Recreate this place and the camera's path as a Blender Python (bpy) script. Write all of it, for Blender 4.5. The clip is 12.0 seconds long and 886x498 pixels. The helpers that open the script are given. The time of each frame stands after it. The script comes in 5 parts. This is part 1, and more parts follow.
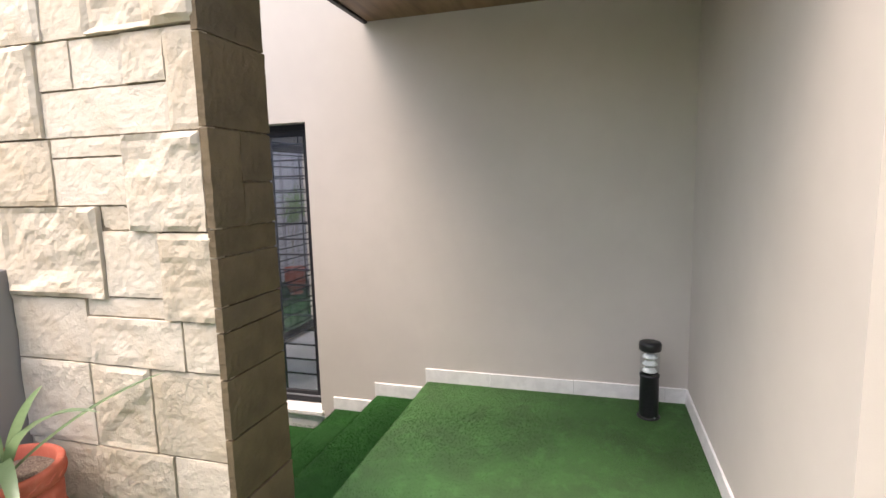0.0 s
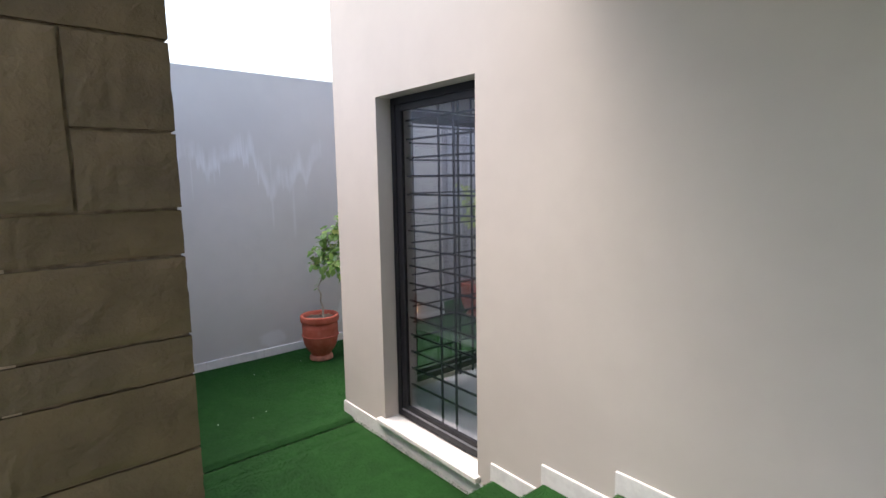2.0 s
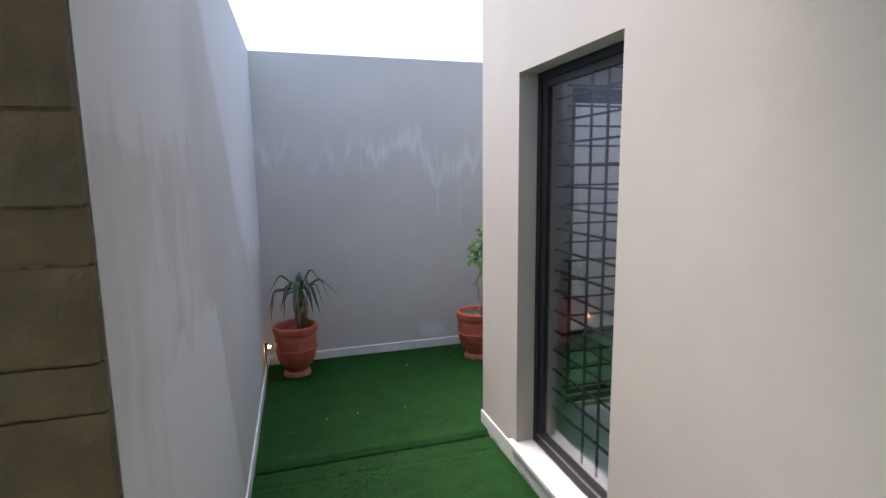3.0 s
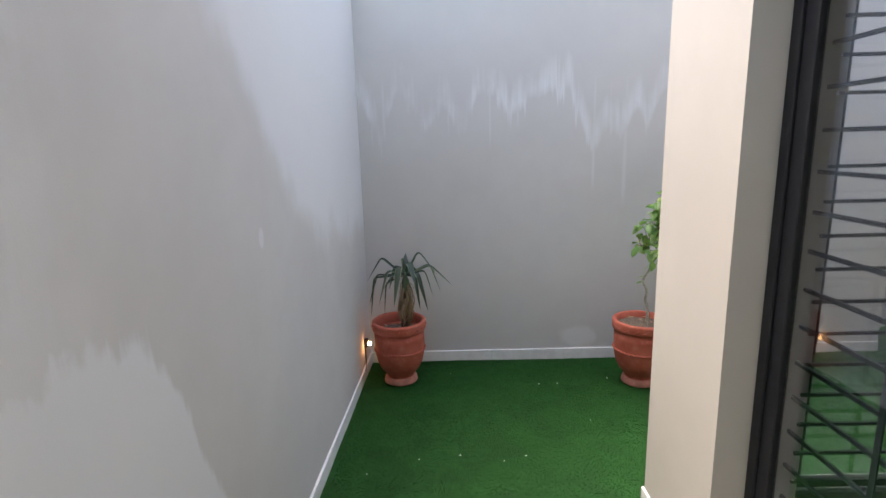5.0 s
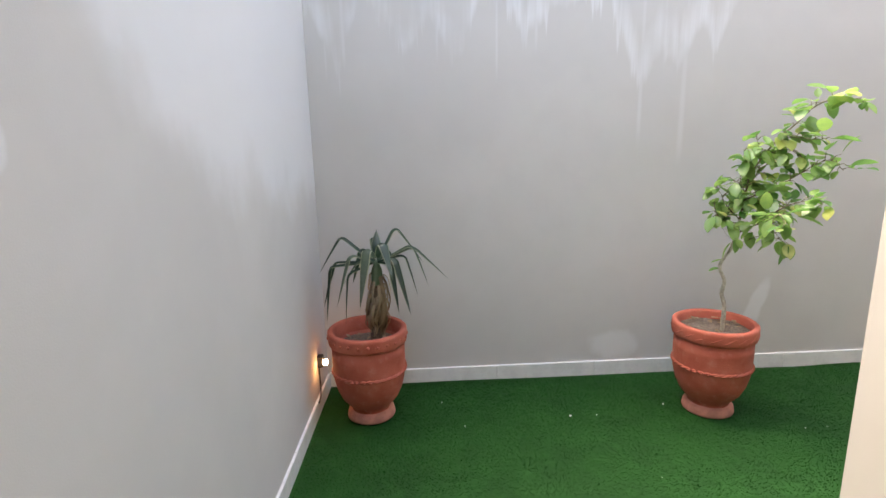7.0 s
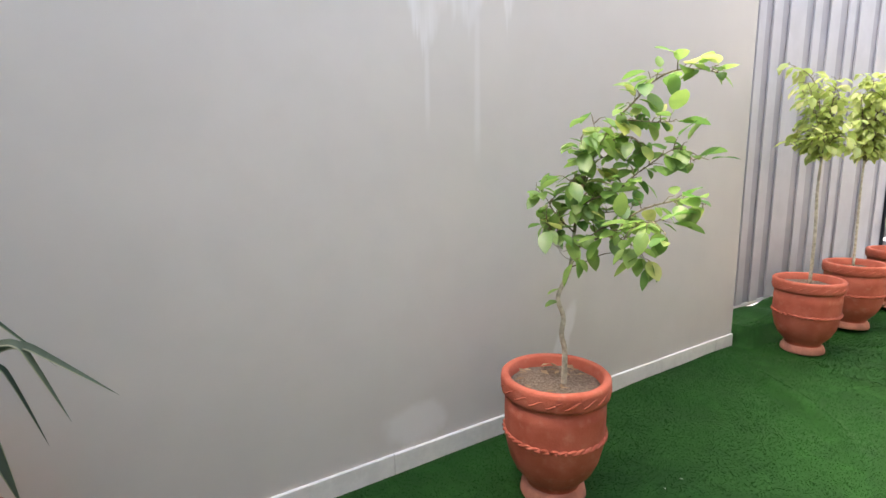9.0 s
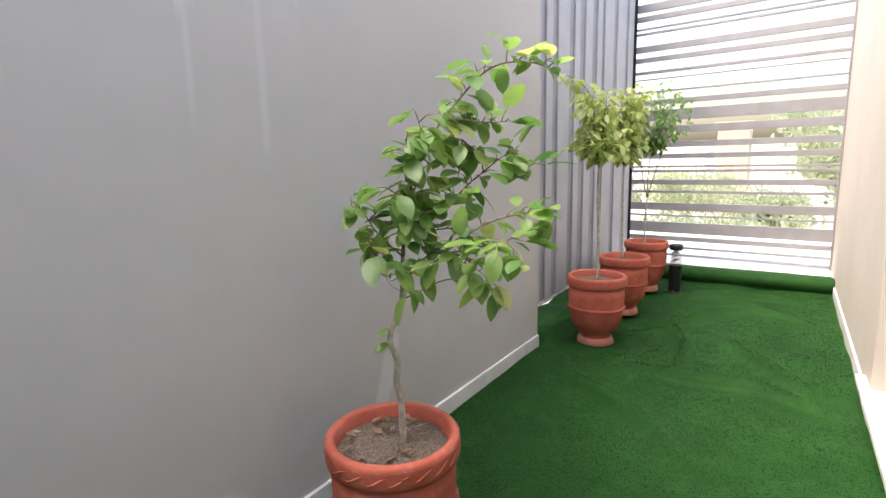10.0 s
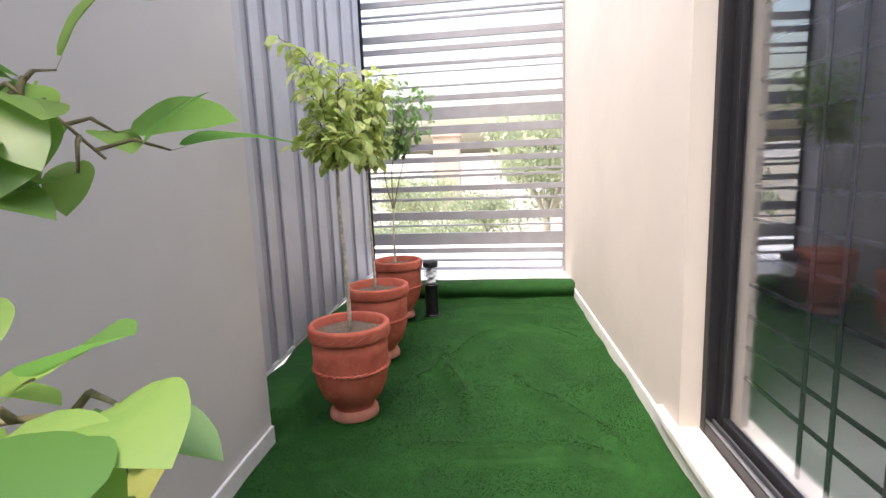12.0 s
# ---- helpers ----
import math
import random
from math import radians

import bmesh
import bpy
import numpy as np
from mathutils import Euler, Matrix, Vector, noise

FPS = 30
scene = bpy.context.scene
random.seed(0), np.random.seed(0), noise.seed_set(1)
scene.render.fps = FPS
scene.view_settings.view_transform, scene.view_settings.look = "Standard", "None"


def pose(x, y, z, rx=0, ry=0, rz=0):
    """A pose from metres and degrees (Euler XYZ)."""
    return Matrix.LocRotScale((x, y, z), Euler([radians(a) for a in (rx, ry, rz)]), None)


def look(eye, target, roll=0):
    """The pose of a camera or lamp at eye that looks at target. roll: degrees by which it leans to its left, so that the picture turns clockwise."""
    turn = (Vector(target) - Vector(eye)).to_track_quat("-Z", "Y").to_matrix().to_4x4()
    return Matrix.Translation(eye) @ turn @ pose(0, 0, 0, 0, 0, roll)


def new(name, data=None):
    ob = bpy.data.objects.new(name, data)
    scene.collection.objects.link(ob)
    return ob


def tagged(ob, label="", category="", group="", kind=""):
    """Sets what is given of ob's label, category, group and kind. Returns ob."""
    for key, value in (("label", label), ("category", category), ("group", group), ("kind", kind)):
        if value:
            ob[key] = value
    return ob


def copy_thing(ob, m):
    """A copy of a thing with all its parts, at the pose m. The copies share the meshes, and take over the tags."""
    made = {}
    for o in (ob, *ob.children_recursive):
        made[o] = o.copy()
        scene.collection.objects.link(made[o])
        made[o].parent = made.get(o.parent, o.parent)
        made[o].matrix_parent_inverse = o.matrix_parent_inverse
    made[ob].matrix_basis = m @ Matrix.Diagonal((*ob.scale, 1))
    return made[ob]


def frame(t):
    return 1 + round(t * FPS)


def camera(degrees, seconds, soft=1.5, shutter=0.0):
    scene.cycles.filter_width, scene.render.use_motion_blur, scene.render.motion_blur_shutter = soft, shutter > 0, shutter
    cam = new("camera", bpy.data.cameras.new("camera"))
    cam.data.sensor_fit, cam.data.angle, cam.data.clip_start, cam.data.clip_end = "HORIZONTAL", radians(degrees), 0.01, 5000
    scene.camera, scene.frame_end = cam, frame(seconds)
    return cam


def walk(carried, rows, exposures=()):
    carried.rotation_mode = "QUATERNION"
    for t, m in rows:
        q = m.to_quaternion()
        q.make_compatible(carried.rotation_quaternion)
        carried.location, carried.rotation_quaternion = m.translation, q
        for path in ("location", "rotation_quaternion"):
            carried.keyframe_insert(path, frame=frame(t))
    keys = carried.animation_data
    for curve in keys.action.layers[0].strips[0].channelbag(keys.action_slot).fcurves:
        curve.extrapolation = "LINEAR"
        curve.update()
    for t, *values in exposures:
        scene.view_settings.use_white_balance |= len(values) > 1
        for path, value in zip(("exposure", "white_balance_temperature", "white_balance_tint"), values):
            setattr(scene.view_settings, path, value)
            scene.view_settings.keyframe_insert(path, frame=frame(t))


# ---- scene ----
cam = camera(80.9, 12.0)
PATH = [
    (0, (-3.76, -3.869, 2.068), (-1.858, -3.308, 1.807), -1.5),
    (0.5, (-3.332, -3.874, 2.039), (-1.504, -3.105, 1.782), -1.3),
    (1, (-2.899, -3.903, 2.022), (-1.199, -2.881, 1.764), -1.1),
    (1.5, (-2.474, -3.862, 1.997), (-0.953, -2.59, 1.732), -0.9),
    (2, (-2.087, -3.835, 1.966), (-0.815, -2.314, 1.704), -0.9),
    (2.5, (-1.727, -3.802, 1.991), (-0.804, -2.051, 1.708), -0.8),
    (3, (-1.426, -3.625, 1.965), (-0.846, -1.734, 1.672), -0.7),
    (5, (-0.971, -2.365, 1.851), (-0.993, -0.406, 1.452), -1.5),
    (5.5, (-0.958, -2.07, 1.763), (-1.01, -0.116, 1.337), -2.1),
    (6, (-0.981, -1.788, 1.705), (-1.037, 0.165, 1.273), -1.8),
    (6.5, (-1.077, -1.477, 1.608), (-1.1, 0.475, 1.175), -1.6),
    (8.3, (-1.102, -0.307, 1.305), (-0.415, 1.54, 0.962), -0.4),
    (8.5, (-1.056, -0.192, 1.334), (-0.268, 1.61, 0.971), -0.2),
    (9, (-0.927, 0.034, 1.332), (0.149, 1.685, 0.991), -0.8),
    (9.5, (-0.819, 0.253, 1.329), (0.546, 1.674, 0.989), -0.5),
    (10, (-0.684, 0.417, 1.331), (0.956, 1.515, 1.005), -1.3),
    (10.5, (-0.43, 0.562, 1.326), (1.374, 1.361, 0.996), -1.9),
    (11, (-0.185, 0.651, 1.311), (1.712, 1.198, 0.987), -2.0),
    (11.5, (0.131, 0.751, 1.304), (2.079, 1.077, 0.987), -1.9),
    (12, (0.44, 0.803, 1.296), (2.406, 0.983, 0.977), -2.2),
]
EXPOSURE = [(0.0, 1.7, 6500, 18), (1.5, 1.72, 6300, 17), (3.0, 1.46, 5980, 14), (5.0, 2.01, 6480, 12), (6.5, 2.45, 6760, 12), (8.5, 2.68, 7050, 12), (10.0, 2.14, 6720, 14), (10.6, 2.03, 6600, 15), (12.0, 2.06, 6480, 16)]
walk(cam, [(t, look(eye, target, roll)) for t, eye, target, roll in PATH], EXPOSURE)

world = bpy.data.worlds.new("world")
scene.world = world
world.use_nodes = True
_wn = world.node_tree
_sky = _wn.nodes.new("ShaderNodeTexSky")
_sky.sky_type = "NISHITA"
_sky.sun_disc = False
_sky.sun_elevation = radians(64)
_sky.sun_rotation = radians(-41)
_sky.dust_density = 6.0
_sky.air_density = 1.6
_wn.links.new(_sky.outputs[0], _wn.nodes["Background"].inputs[0])
_wn.nodes["Background"].inputs[1].default_value = 0.15
sun = new("sun", bpy.data.lights.new("sun", "SUN"))
sun.data.energy = 0.7
sun.data.angle = radians(40)
sun.data.color = (1.0, 0.96, 0.9)
sun.matrix_world = look((-2.8, 3.2, 8.8), (0, 0, 0))

# ---------------------------------------------------------------- materials


class Nodes:
    """Short hand for a node material."""

    def __init__(self, name, rough=0.6, metal=0.0, spec=0.5):
        self.mat = bpy.data.materials.new(name)
        self.mat.use_nodes = True
        self.tree = self.mat.node_tree
        self.bsdf = self.tree.nodes["Principled BSDF"]
        self.bsdf.inputs["Roughness"].default_value = rough
        self.bsdf.inputs["Metallic"].default_value = metal
        self.bsdf.inputs["Specular IOR Level"].default_value = spec
        self.coord = self.tree.nodes.new("ShaderNodeTexCoord").outputs["Object"]

    def node(self, kind):
        return self.tree.nodes.new(kind)

    def link(self, a, b):
        self.tree.links.new(a, b)

    def put(self, socket, v):
        if isinstance(v, (int, float)):
            socket.default_value = v
        else:
            self.link(v, socket)

    def math(self, op, a, b=0.0, c=0.0, clamp=False):
        n = self.node("ShaderNodeMath")
        n.operation = op
        n.use_clamp = clamp
        for s, v in zip(n.inputs, (a, b, c)):
            self.put(s, v)
        return n.outputs[0]

    def step(self, v, lo, hi):
        n = self.node("ShaderNodeMapRange")
        n.interpolation_type = "SMOOTHSTEP"
        self.put(n.inputs[0], v)
        for s, q in zip(list(n.inputs)[1:5], (lo, hi, 0.0, 1.0)):
            self.put(s, q)
        return n.outputs[0]

    def axes(self):
        n = self.node("ShaderNodeSeparateXYZ")
        self.link(self.coord, n.inputs[0])
        return n.outputs

    def noise(self, scale, detail=4.0, stretch=(1, 1, 1), shift=(0, 0, 0), rough=0.55):
        m = self.node("ShaderNodeMapping")
        m.inputs["Scale"].default_value = stretch
        m.inputs["Location"].default_value = shift
        self.link(self.coord, m.inputs[0])
        n = self.node("ShaderNodeTexNoise")
        n.inputs["Scale"].default_value = scale
        n.inputs["Detail"].default_value = detail
        n.inputs["Roughness"].default_value = rough
        self.link(m.outputs[0], n.inputs["Vector"])
        return n.outputs[0]

    def rgb(self, c):
        n = self.node("ShaderNodeRGB")
        n.outputs[0].default_value = (*c, 1)
        return n.outputs[0]

    def mix(self, f, a, b):
        n = self.node("ShaderNodeMix")
        n.data_type = "RGBA"
        self.put(n.inputs[0], f)
        for s, v in ((n.inputs[6], a), (n.inputs[7], b)):
            if isinstance(v, tuple):
                s.default_value = (*v, 1)
            else:
                self.link(v, s)
        return n.outputs[2]

    def colour(self, c):
        if isinstance(c, tuple):
            self.bsdf.inputs["Base Color"].default_value = (*c, 1)
        else:
            self.link(c, self.bsdf.inputs["Base Color"])
        return self

    def bump(self, h, strength=0.2, distance=0.01):
        n = self.node("ShaderNodeBump")
        n.inputs["Strength"].default_value = strength
        n.inputs["Distance"].default_value = distance
        self.link(h, n.inputs["Height"])
        self.link(n.outputs[0], self.bsdf.inputs["Normal"])
        return self

    def rough(self, v):
        self.put(self.bsdf.inputs["Roughness"], v)
        return self

    def random(self):
        return self.node("ShaderNodeObjectInfo").outputs["Random"]

    def island(self):
        return self.node("ShaderNodeNewGeometry").outputs["Random Per Island"]


def plain(name, c, rough=0.5, metal=0.0, vary=0.12, scale=30.0, bump=0.1, spec=0.5):
    n = Nodes(name, rough, metal, spec)
    k = n.noise(scale)
    dark = tuple(v * (1 - vary) for v in c)
    light = tuple(min(1, v * (1 + vary)) for v in c)
    n.colour(n.mix(n.step(k, 0.3, 0.7), dark, light))
    n.bump(k, bump, 0.002)
    return n.mat


def make_plaster(name, c, stain=None):
    n = Nodes(name, 0.85, 0.0, 0.25)
    big = n.noise(0.9, 5)
    mid = n.noise(6.0, 6)
    col = n.mix(n.step(big, 0.3, 0.7), tuple(v * 0.95 for v in c), tuple(v * 1.05 for v in c))
    col = n.mix(n.math("MULTIPLY", n.step(mid, 0.35, 0.75), 0.25), col, tuple(v * 0.9 for v in c))
    if stain:
        mask, tint = stain(n)
        col = n.mix(mask, col, tint)
    n.colour(col)
    fine = n.noise(260.0, 3)
    n.bump(n.math("ADD", fine, n.math("MULTIPLY", mid, 1.5)), 0.12, 0.003)
    return n.mat


def blob(n, u, v, cu, cv, ru, rv, lean=0.0):
    """Soft ellipse with a ragged rim."""
    du = n.math("SUBTRACT", n.math("SUBTRACT", u, cu), n.math("MULTIPLY", n.math("SUBTRACT", v, cv), lean))
    a = n.math("DIVIDE", du, ru)
    b = n.math("DIVIDE", n.math("SUBTRACT", v, cv), rv)
    d = n.math("ADD", n.math("MULTIPLY", a, a), n.math("MULTIPLY", b, b))
    d = n.math("ADD", d, n.math("MULTIPLY", n.math("SUBTRACT", n.noise(7.0, 6), 0.5), 1.6))
    return n.math("SUBTRACT", 1.0, n.step(d, 0.35, 1.15), clamp=True)


# hanging lobes of the tide line: place along the wall, depth, half width
NORTH_LOBES = ((-1.5, 0.32, 0.16), (-1.12, 0.2, 0.2), (-0.85, 0.3, 0.16), (-0.45, 0.16, 0.14), (0.2, 0.42, 0.2), (0.42, 0.34, 0.16), (0.62, 0.2, 0.12))


def north_stain(n):
    """Damp tide line with drips hanging from it, and a few low smears."""
    x, y, z = n.axes()
    wander = n.math("MULTIPLY", n.math("SUBTRACT", n.noise(5.0, 4, (1, 1, 0.02), (1.3, 0, 0)), 0.5), 0.3)
    streak = n.noise(13.0, 5, (1, 1, 0.02), (0, 0, 0), 0.7)
    fine = n.noise(30.0, 3, (1, 1, 0.03))
    drip = n.math("MULTIPLY", n.step(streak, 0.48, 0.74), 0.24)
    low = n.math("SUBTRACT", n.math("ADD", 2.2, wander), drip)
    for cx, deep, wide in NORTH_LOBES:
        q = n.math("DIVIDE", n.math("SUBTRACT", x, cx), wide)
        low = n.math("SUBTRACT", low, n.math("MULTIPLY", n.math("SUBTRACT", 1.0, n.step(n.math("ABSOLUTE", q), 0.1, 1.0), clamp=True), deep))
    above = n.math("SUBTRACT", z, low)
    edge = n.step(above, -0.04, 0.09)
    fade = n.math("SUBTRACT", 1.0, n.step(above, 0.08, 0.42), clamp=True)
    m = n.math("MULTIPLY", n.math("MULTIPLY", edge, fade), n.math("ADD", 0.34, n.math("MULTIPLY", n.step(fine, 0.35, 0.7), 0.26)))
    m = n.math("MULTIPLY", m, n.math("ADD", 0.35, n.math("MULTIPLY", n.step(n.noise(2.6, 4, (1, 1, 0.6)), 0.35, 0.6), 0.75)))
    m = n.math("MULTIPLY", m, n.math("SUBTRACT", 1.0, n.step(x, 0.75, 1.0), clamp=True))
    veil = n.math("MULTIPLY", n.step(n.math("ADD", z, n.math("MULTIPLY", wander, 0.5)), 1.3, 2.2), 0.12)
    m = n.math("MAXIMUM", m, veil)
    m = n.math("MAXIMUM", m, n.math("MULTIPLY", blob(n, x, z, 0.12, 0.2, 0.17, 0.1), 0.32))
    m = n.math("MAXIMUM", m, n.math("MULTIPLY", blob(n, x, z, 1.0, 0.36, 0.06, 0.27, 0.35), 0.4))
    for cx, bottom, wide, much in ((0.205, 1.38, 0.022, 0.26), (0.455, 1.27, 0.03, 0.22), (0.33, 1.75, 0.016, 0.2), (-1.46, 1.78, 0.02, 0.3), (-0.62, 1.72, 0.014, 0.3), (-0.4, 1.85, 0.018, 0.3), (-1.56, 1.72, 0.012, 0.25), (-0.95, 1.8, 0.016, 0.25)):
        dx = n.math("ABSOLUTE", n.math("SUBTRACT", x, cx))
        line = n.math("MULTIPLY", n.math("SUBTRACT", 1.0, n.step(dx, wide * 0.1, wide * 0.9), clamp=True), n.step(z, bottom, bottom + 0.22))
        line = n.math("MULTIPLY", line, n.math("SUBTRACT", 1.0, n.step(z, 2.2, 2.5), clamp=True))
        m = n.math("MAXIMUM", m, n.math("MULTIPLY", line, much))
    return m, (0.8, 0.8, 0.82)


def west_stain(n):
    """Repair patches: a toothed one low down, a slanting one by the corner, washed streaks at the south end."""
    x, y, z = n.axes()
    rag = n.math("MULTIPLY", n.math("SUBTRACT", n.noise(4.5, 7), 0.5), 0.5)
    slow = n.math("MULTIPLY", n.math("SUBTRACT", n.noise(1.6, 4, (1, 1, 0.5), (3, 1, 7)), 0.5), 0.8)
    teeth = n.math("MULTIPLY", n.math("SUBTRACT", n.noise(9.0, 4, (1, 1, 0.06), (0, 4, 0)), 0.5), 0.75)
    top = n.math("SUBTRACT", 1.44, n.math("MULTIPLY", n.math("MAXIMUM", n.math("ADD", y, 1.12), 0.0), 2.5))
    low = n.step(n.math("ADD", n.math("SUBTRACT", top, z), n.math("ADD", n.math("MULTIPLY", rag, 0.5), n.math("MULTIPLY", teeth, 0.45))), -0.02, 0.05)
    low = n.math("MULTIPLY", low, n.step(n.math("ADD", y, n.math("MULTIPLY", rag, 0.3)), -2.2, -2.08))
    line = n.math("MAXIMUM", n.math("SUBTRACT", 1.74, n.math("MULTIPLY", y, 0.9)), 1.2)
    high = n.step(n.math("ADD", n.math("SUBTRACT", z, line), n.math("ADD", n.math("MULTIPLY", rag, 0.5), slow)), -0.08, 0.22)
    south = n.step(n.math("MULTIPLY", y, -1.0), 1.15, 1.75)
    wash = n.step(n.math("ADD", n.noise(5.0, 6, (1, 1, 0.1)), n.math("MULTIPLY", n.math("SUBTRACT", n.noise(1.8, 5, (1, 1, 0.7), (9, 2, 1)), 0.5), 1.1)), 0.38, 0.66)
    upper = n.step(n.math("ADD", z, n.math("ADD", rag, n.math("MULTIPLY", teeth, 0.8))), 1.95, 2.15)
    old = n.math("MULTIPLY", south, n.math("MAXIMUM", n.math("MULTIPLY", wash, 0.5), n.math("MULTIPLY", upper, 0.55)))
    m = n.math("MAXIMUM", n.math("MULTIPLY", low, 0.6), n.math("MULTIPLY", high, 0.6))
    m = n.math("MAXIMUM", m, old)
    m = n.math("MAXIMUM", m, n.math("MULTIPLY", blob(n, y, z, -0.32, 1.5, 0.03, 0.048), 0.42))
    return m, (0.74, 0.735, 0.755)


cream_plaster = make_plaster("cream_plaster", (0.5, 0.465, 0.42))
north_plaster = make_plaster("grey_plaster_stained", (0.55, 0.525, 0.5), north_stain)
west_plaster = make_plaster("grey_plaster_patched", (0.55, 0.525, 0.505), west_stain)
grey_plaster = make_plaster("grey_plaster", (0.24, 0.225, 0.21))
room_paint = make_plaster("room_paint", (0.46, 0.44, 0.41))


def make_stone(name, deep):
    """deep: 0 for split cream faces, 1 for sawn ones darkened brown as painted shade."""
    n = Nodes(name, 0.88, 0.0, 0.2)
    r = n.random()
    a = n.mix(r, (0.45, 0.39, 0.3), (0.57, 0.515, 0.43))
    big = n.noise(5.0, 6)
    a = n.mix(n.math("MULTIPLY", n.step(big, 0.42, 0.75), 0.45), a, (0.4, 0.31, 0.2))
    a = n.mix(n.math("MULTIPLY", n.step(n.noise(1.6, 4, (1, 1, 2.2)), 0.5, 0.8), 0.4), a, (0.6, 0.56, 0.49))
    a = n.mix(deep * 0.92, a, n.mix(n.step(n.noise(3.0, 6), 0.3, 0.7), (0.064, 0.045, 0.022), (0.145, 0.105, 0.054)))
    n.colour(a)
    ledge = n.step(n.noise(2.6, 7, (1, 1, 0.8)), 0.5, 0.54)
    rough = n.math("ADD", n.noise(38.0, 8), n.math("MULTIPLY", n.noise(9.0, 8), 1.6))
    n.bump(n.math("ADD", rough, n.math("MULTIPLY", ledge, 0.4 * (1 - deep))), 0.55, 0.012)
    return n.mat


stone = make_stone("split_sandstone", 0.0)
# south face of the pier: shade under the roof is in this colour
shaded_sawn_stone = make_stone("shaded_sawn_sandstone", 1.0)
mortar = plain("mortar", (0.17, 0.14, 0.095), 0.95, vary=0.3)


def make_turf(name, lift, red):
    """lift scales the pile colour, red greys it: painted haze on the upper turf."""
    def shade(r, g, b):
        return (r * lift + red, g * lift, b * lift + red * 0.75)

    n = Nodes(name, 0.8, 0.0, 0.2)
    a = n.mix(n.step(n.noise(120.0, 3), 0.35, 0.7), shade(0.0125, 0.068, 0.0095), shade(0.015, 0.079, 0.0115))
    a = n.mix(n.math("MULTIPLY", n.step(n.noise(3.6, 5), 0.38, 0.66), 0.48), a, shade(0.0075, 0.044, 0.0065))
    # soft lighter patches: sheen of the pile, painted
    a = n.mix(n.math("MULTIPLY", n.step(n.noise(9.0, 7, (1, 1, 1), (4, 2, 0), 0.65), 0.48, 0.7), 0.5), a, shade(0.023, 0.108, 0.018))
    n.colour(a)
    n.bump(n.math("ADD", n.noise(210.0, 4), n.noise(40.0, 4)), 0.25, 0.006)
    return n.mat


def make_blades(name, lift, red):
    def shade(r, g, b):
        return (r * lift + red, g * lift, b * lift + red * 0.75)

    n = Nodes(name, 0.7, 0.0, 0.14)
    a = n.mix(n.island(), shade(0.0125, 0.068, 0.0095), shade(0.0155, 0.082, 0.0115))
    a = n.mix(n.math("MULTIPLY", n.step(n.noise(3.6, 5), 0.38, 0.66), 0.48), a, shade(0.0075, 0.044, 0.0065))
    # same painted sheen patches as on the sheet below
    a = n.mix(n.math("MULTIPLY", n.step(n.noise(9.0, 7, (1, 1, 1), (4, 2, 0), 0.65), 0.48, 0.7), 0.5), a, shade(0.023, 0.108, 0.018))
    n.colour(a)
    return n.mat


turf = make_turf("artificial_turf", 0.8, 0.0)
blade_mat = make_blades("turf_blades", 0.84, 0.0)
# upper terrace: same turf, brighter light and lens haze put into its colour
hazed_turf = make_turf("hazed_turf", 2.2, 0.04)
hazed_blades = make_blades("hazed_turf_blades", 2.2, 0.04)


def make_terracotta():
    n = Nodes("terracotta", 0.75, 0.0, 0.3)
    a = n.mix(n.step(n.noise(7.0, 6), 0.3, 0.7), (0.36, 0.08, 0.047), (0.47, 0.125, 0.08))
    x, y, z = n.axes()
    dust = n.math("MULTIPLY", n.step(n.noise(22.0, 7), 0.52, 0.8), 0.38)
    a = n.mix(dust, a, (0.54, 0.26, 0.19))
    n.colour(a)
    n.bump(n.math("ADD", n.noise(120.0, 5), n.math("MULTIPLY", n.noise(18.0, 5), 1.5)), 0.3, 0.006)
    return n.mat


terracotta = make_terracotta()
pale_clay = plain("dusty_clay", (0.46, 0.19, 0.135), 0.9, vary=0.2, scale=14)


def make_soil():
    n = Nodes("soil", 0.95, 0.0, 0.1)
    k = n.noise(130.0, 8)
    n.colour(n.mix(n.step(k, 0.3, 0.7), (0.14, 0.105, 0.08), (0.33, 0.265, 0.205)))
    n.bump(k, 1.0, 0.02)
    return n.mat


soil_mat = make_soil()


def make_marble(name, c):
    n = Nodes(name, 0.4)
    v = n.noise(9.0, 9, (1, 1, 1), (2, 5, 1), 0.7)
    a = n.mix(n.step(v, 0.4, 0.62), c, tuple(q * 0.86 for q in c))
    a = n.mix(n.math("MULTIPLY", n.step(n.noise(3.0, 8), 0.5, 0.8), 0.4), a, tuple(q * 0.78 for q in c))
    n.colour(n.mix(n.math("MULTIPLY", n.random(), 0.3), a, tuple(q * 0.88 for q in c)))
    n.bump(v, 0.05, 0.002)
    return n.mat


marble = make_marble("white_marble", (0.78, 0.76, 0.73))
tile_mat = make_marble("skirting_tile", (0.76, 0.75, 0.73))
floor_tile = make_marble("floor_tile", (0.47, 0.49, 0.52))
grout = plain("grout", (0.35, 0.34, 0.33), 0.9)
black_metal = plain("black_powder_coat", (0.012, 0.012, 0.014), 0.38, vary=0.3, scale=60)
frame_metal = plain("charcoal_aluminium", (0.014, 0.014, 0.017), 0.45, vary=0.15, scale=25, bump=0.04, spec=0.28)
track_metal = plain("worn_aluminium", (0.25, 0.26, 0.28), 0.35, 0.8, scale=40)
bar_metal = plain("dark_iron", (0.02, 0.023, 0.03), 0.6, vary=0.2, spec=0.2)
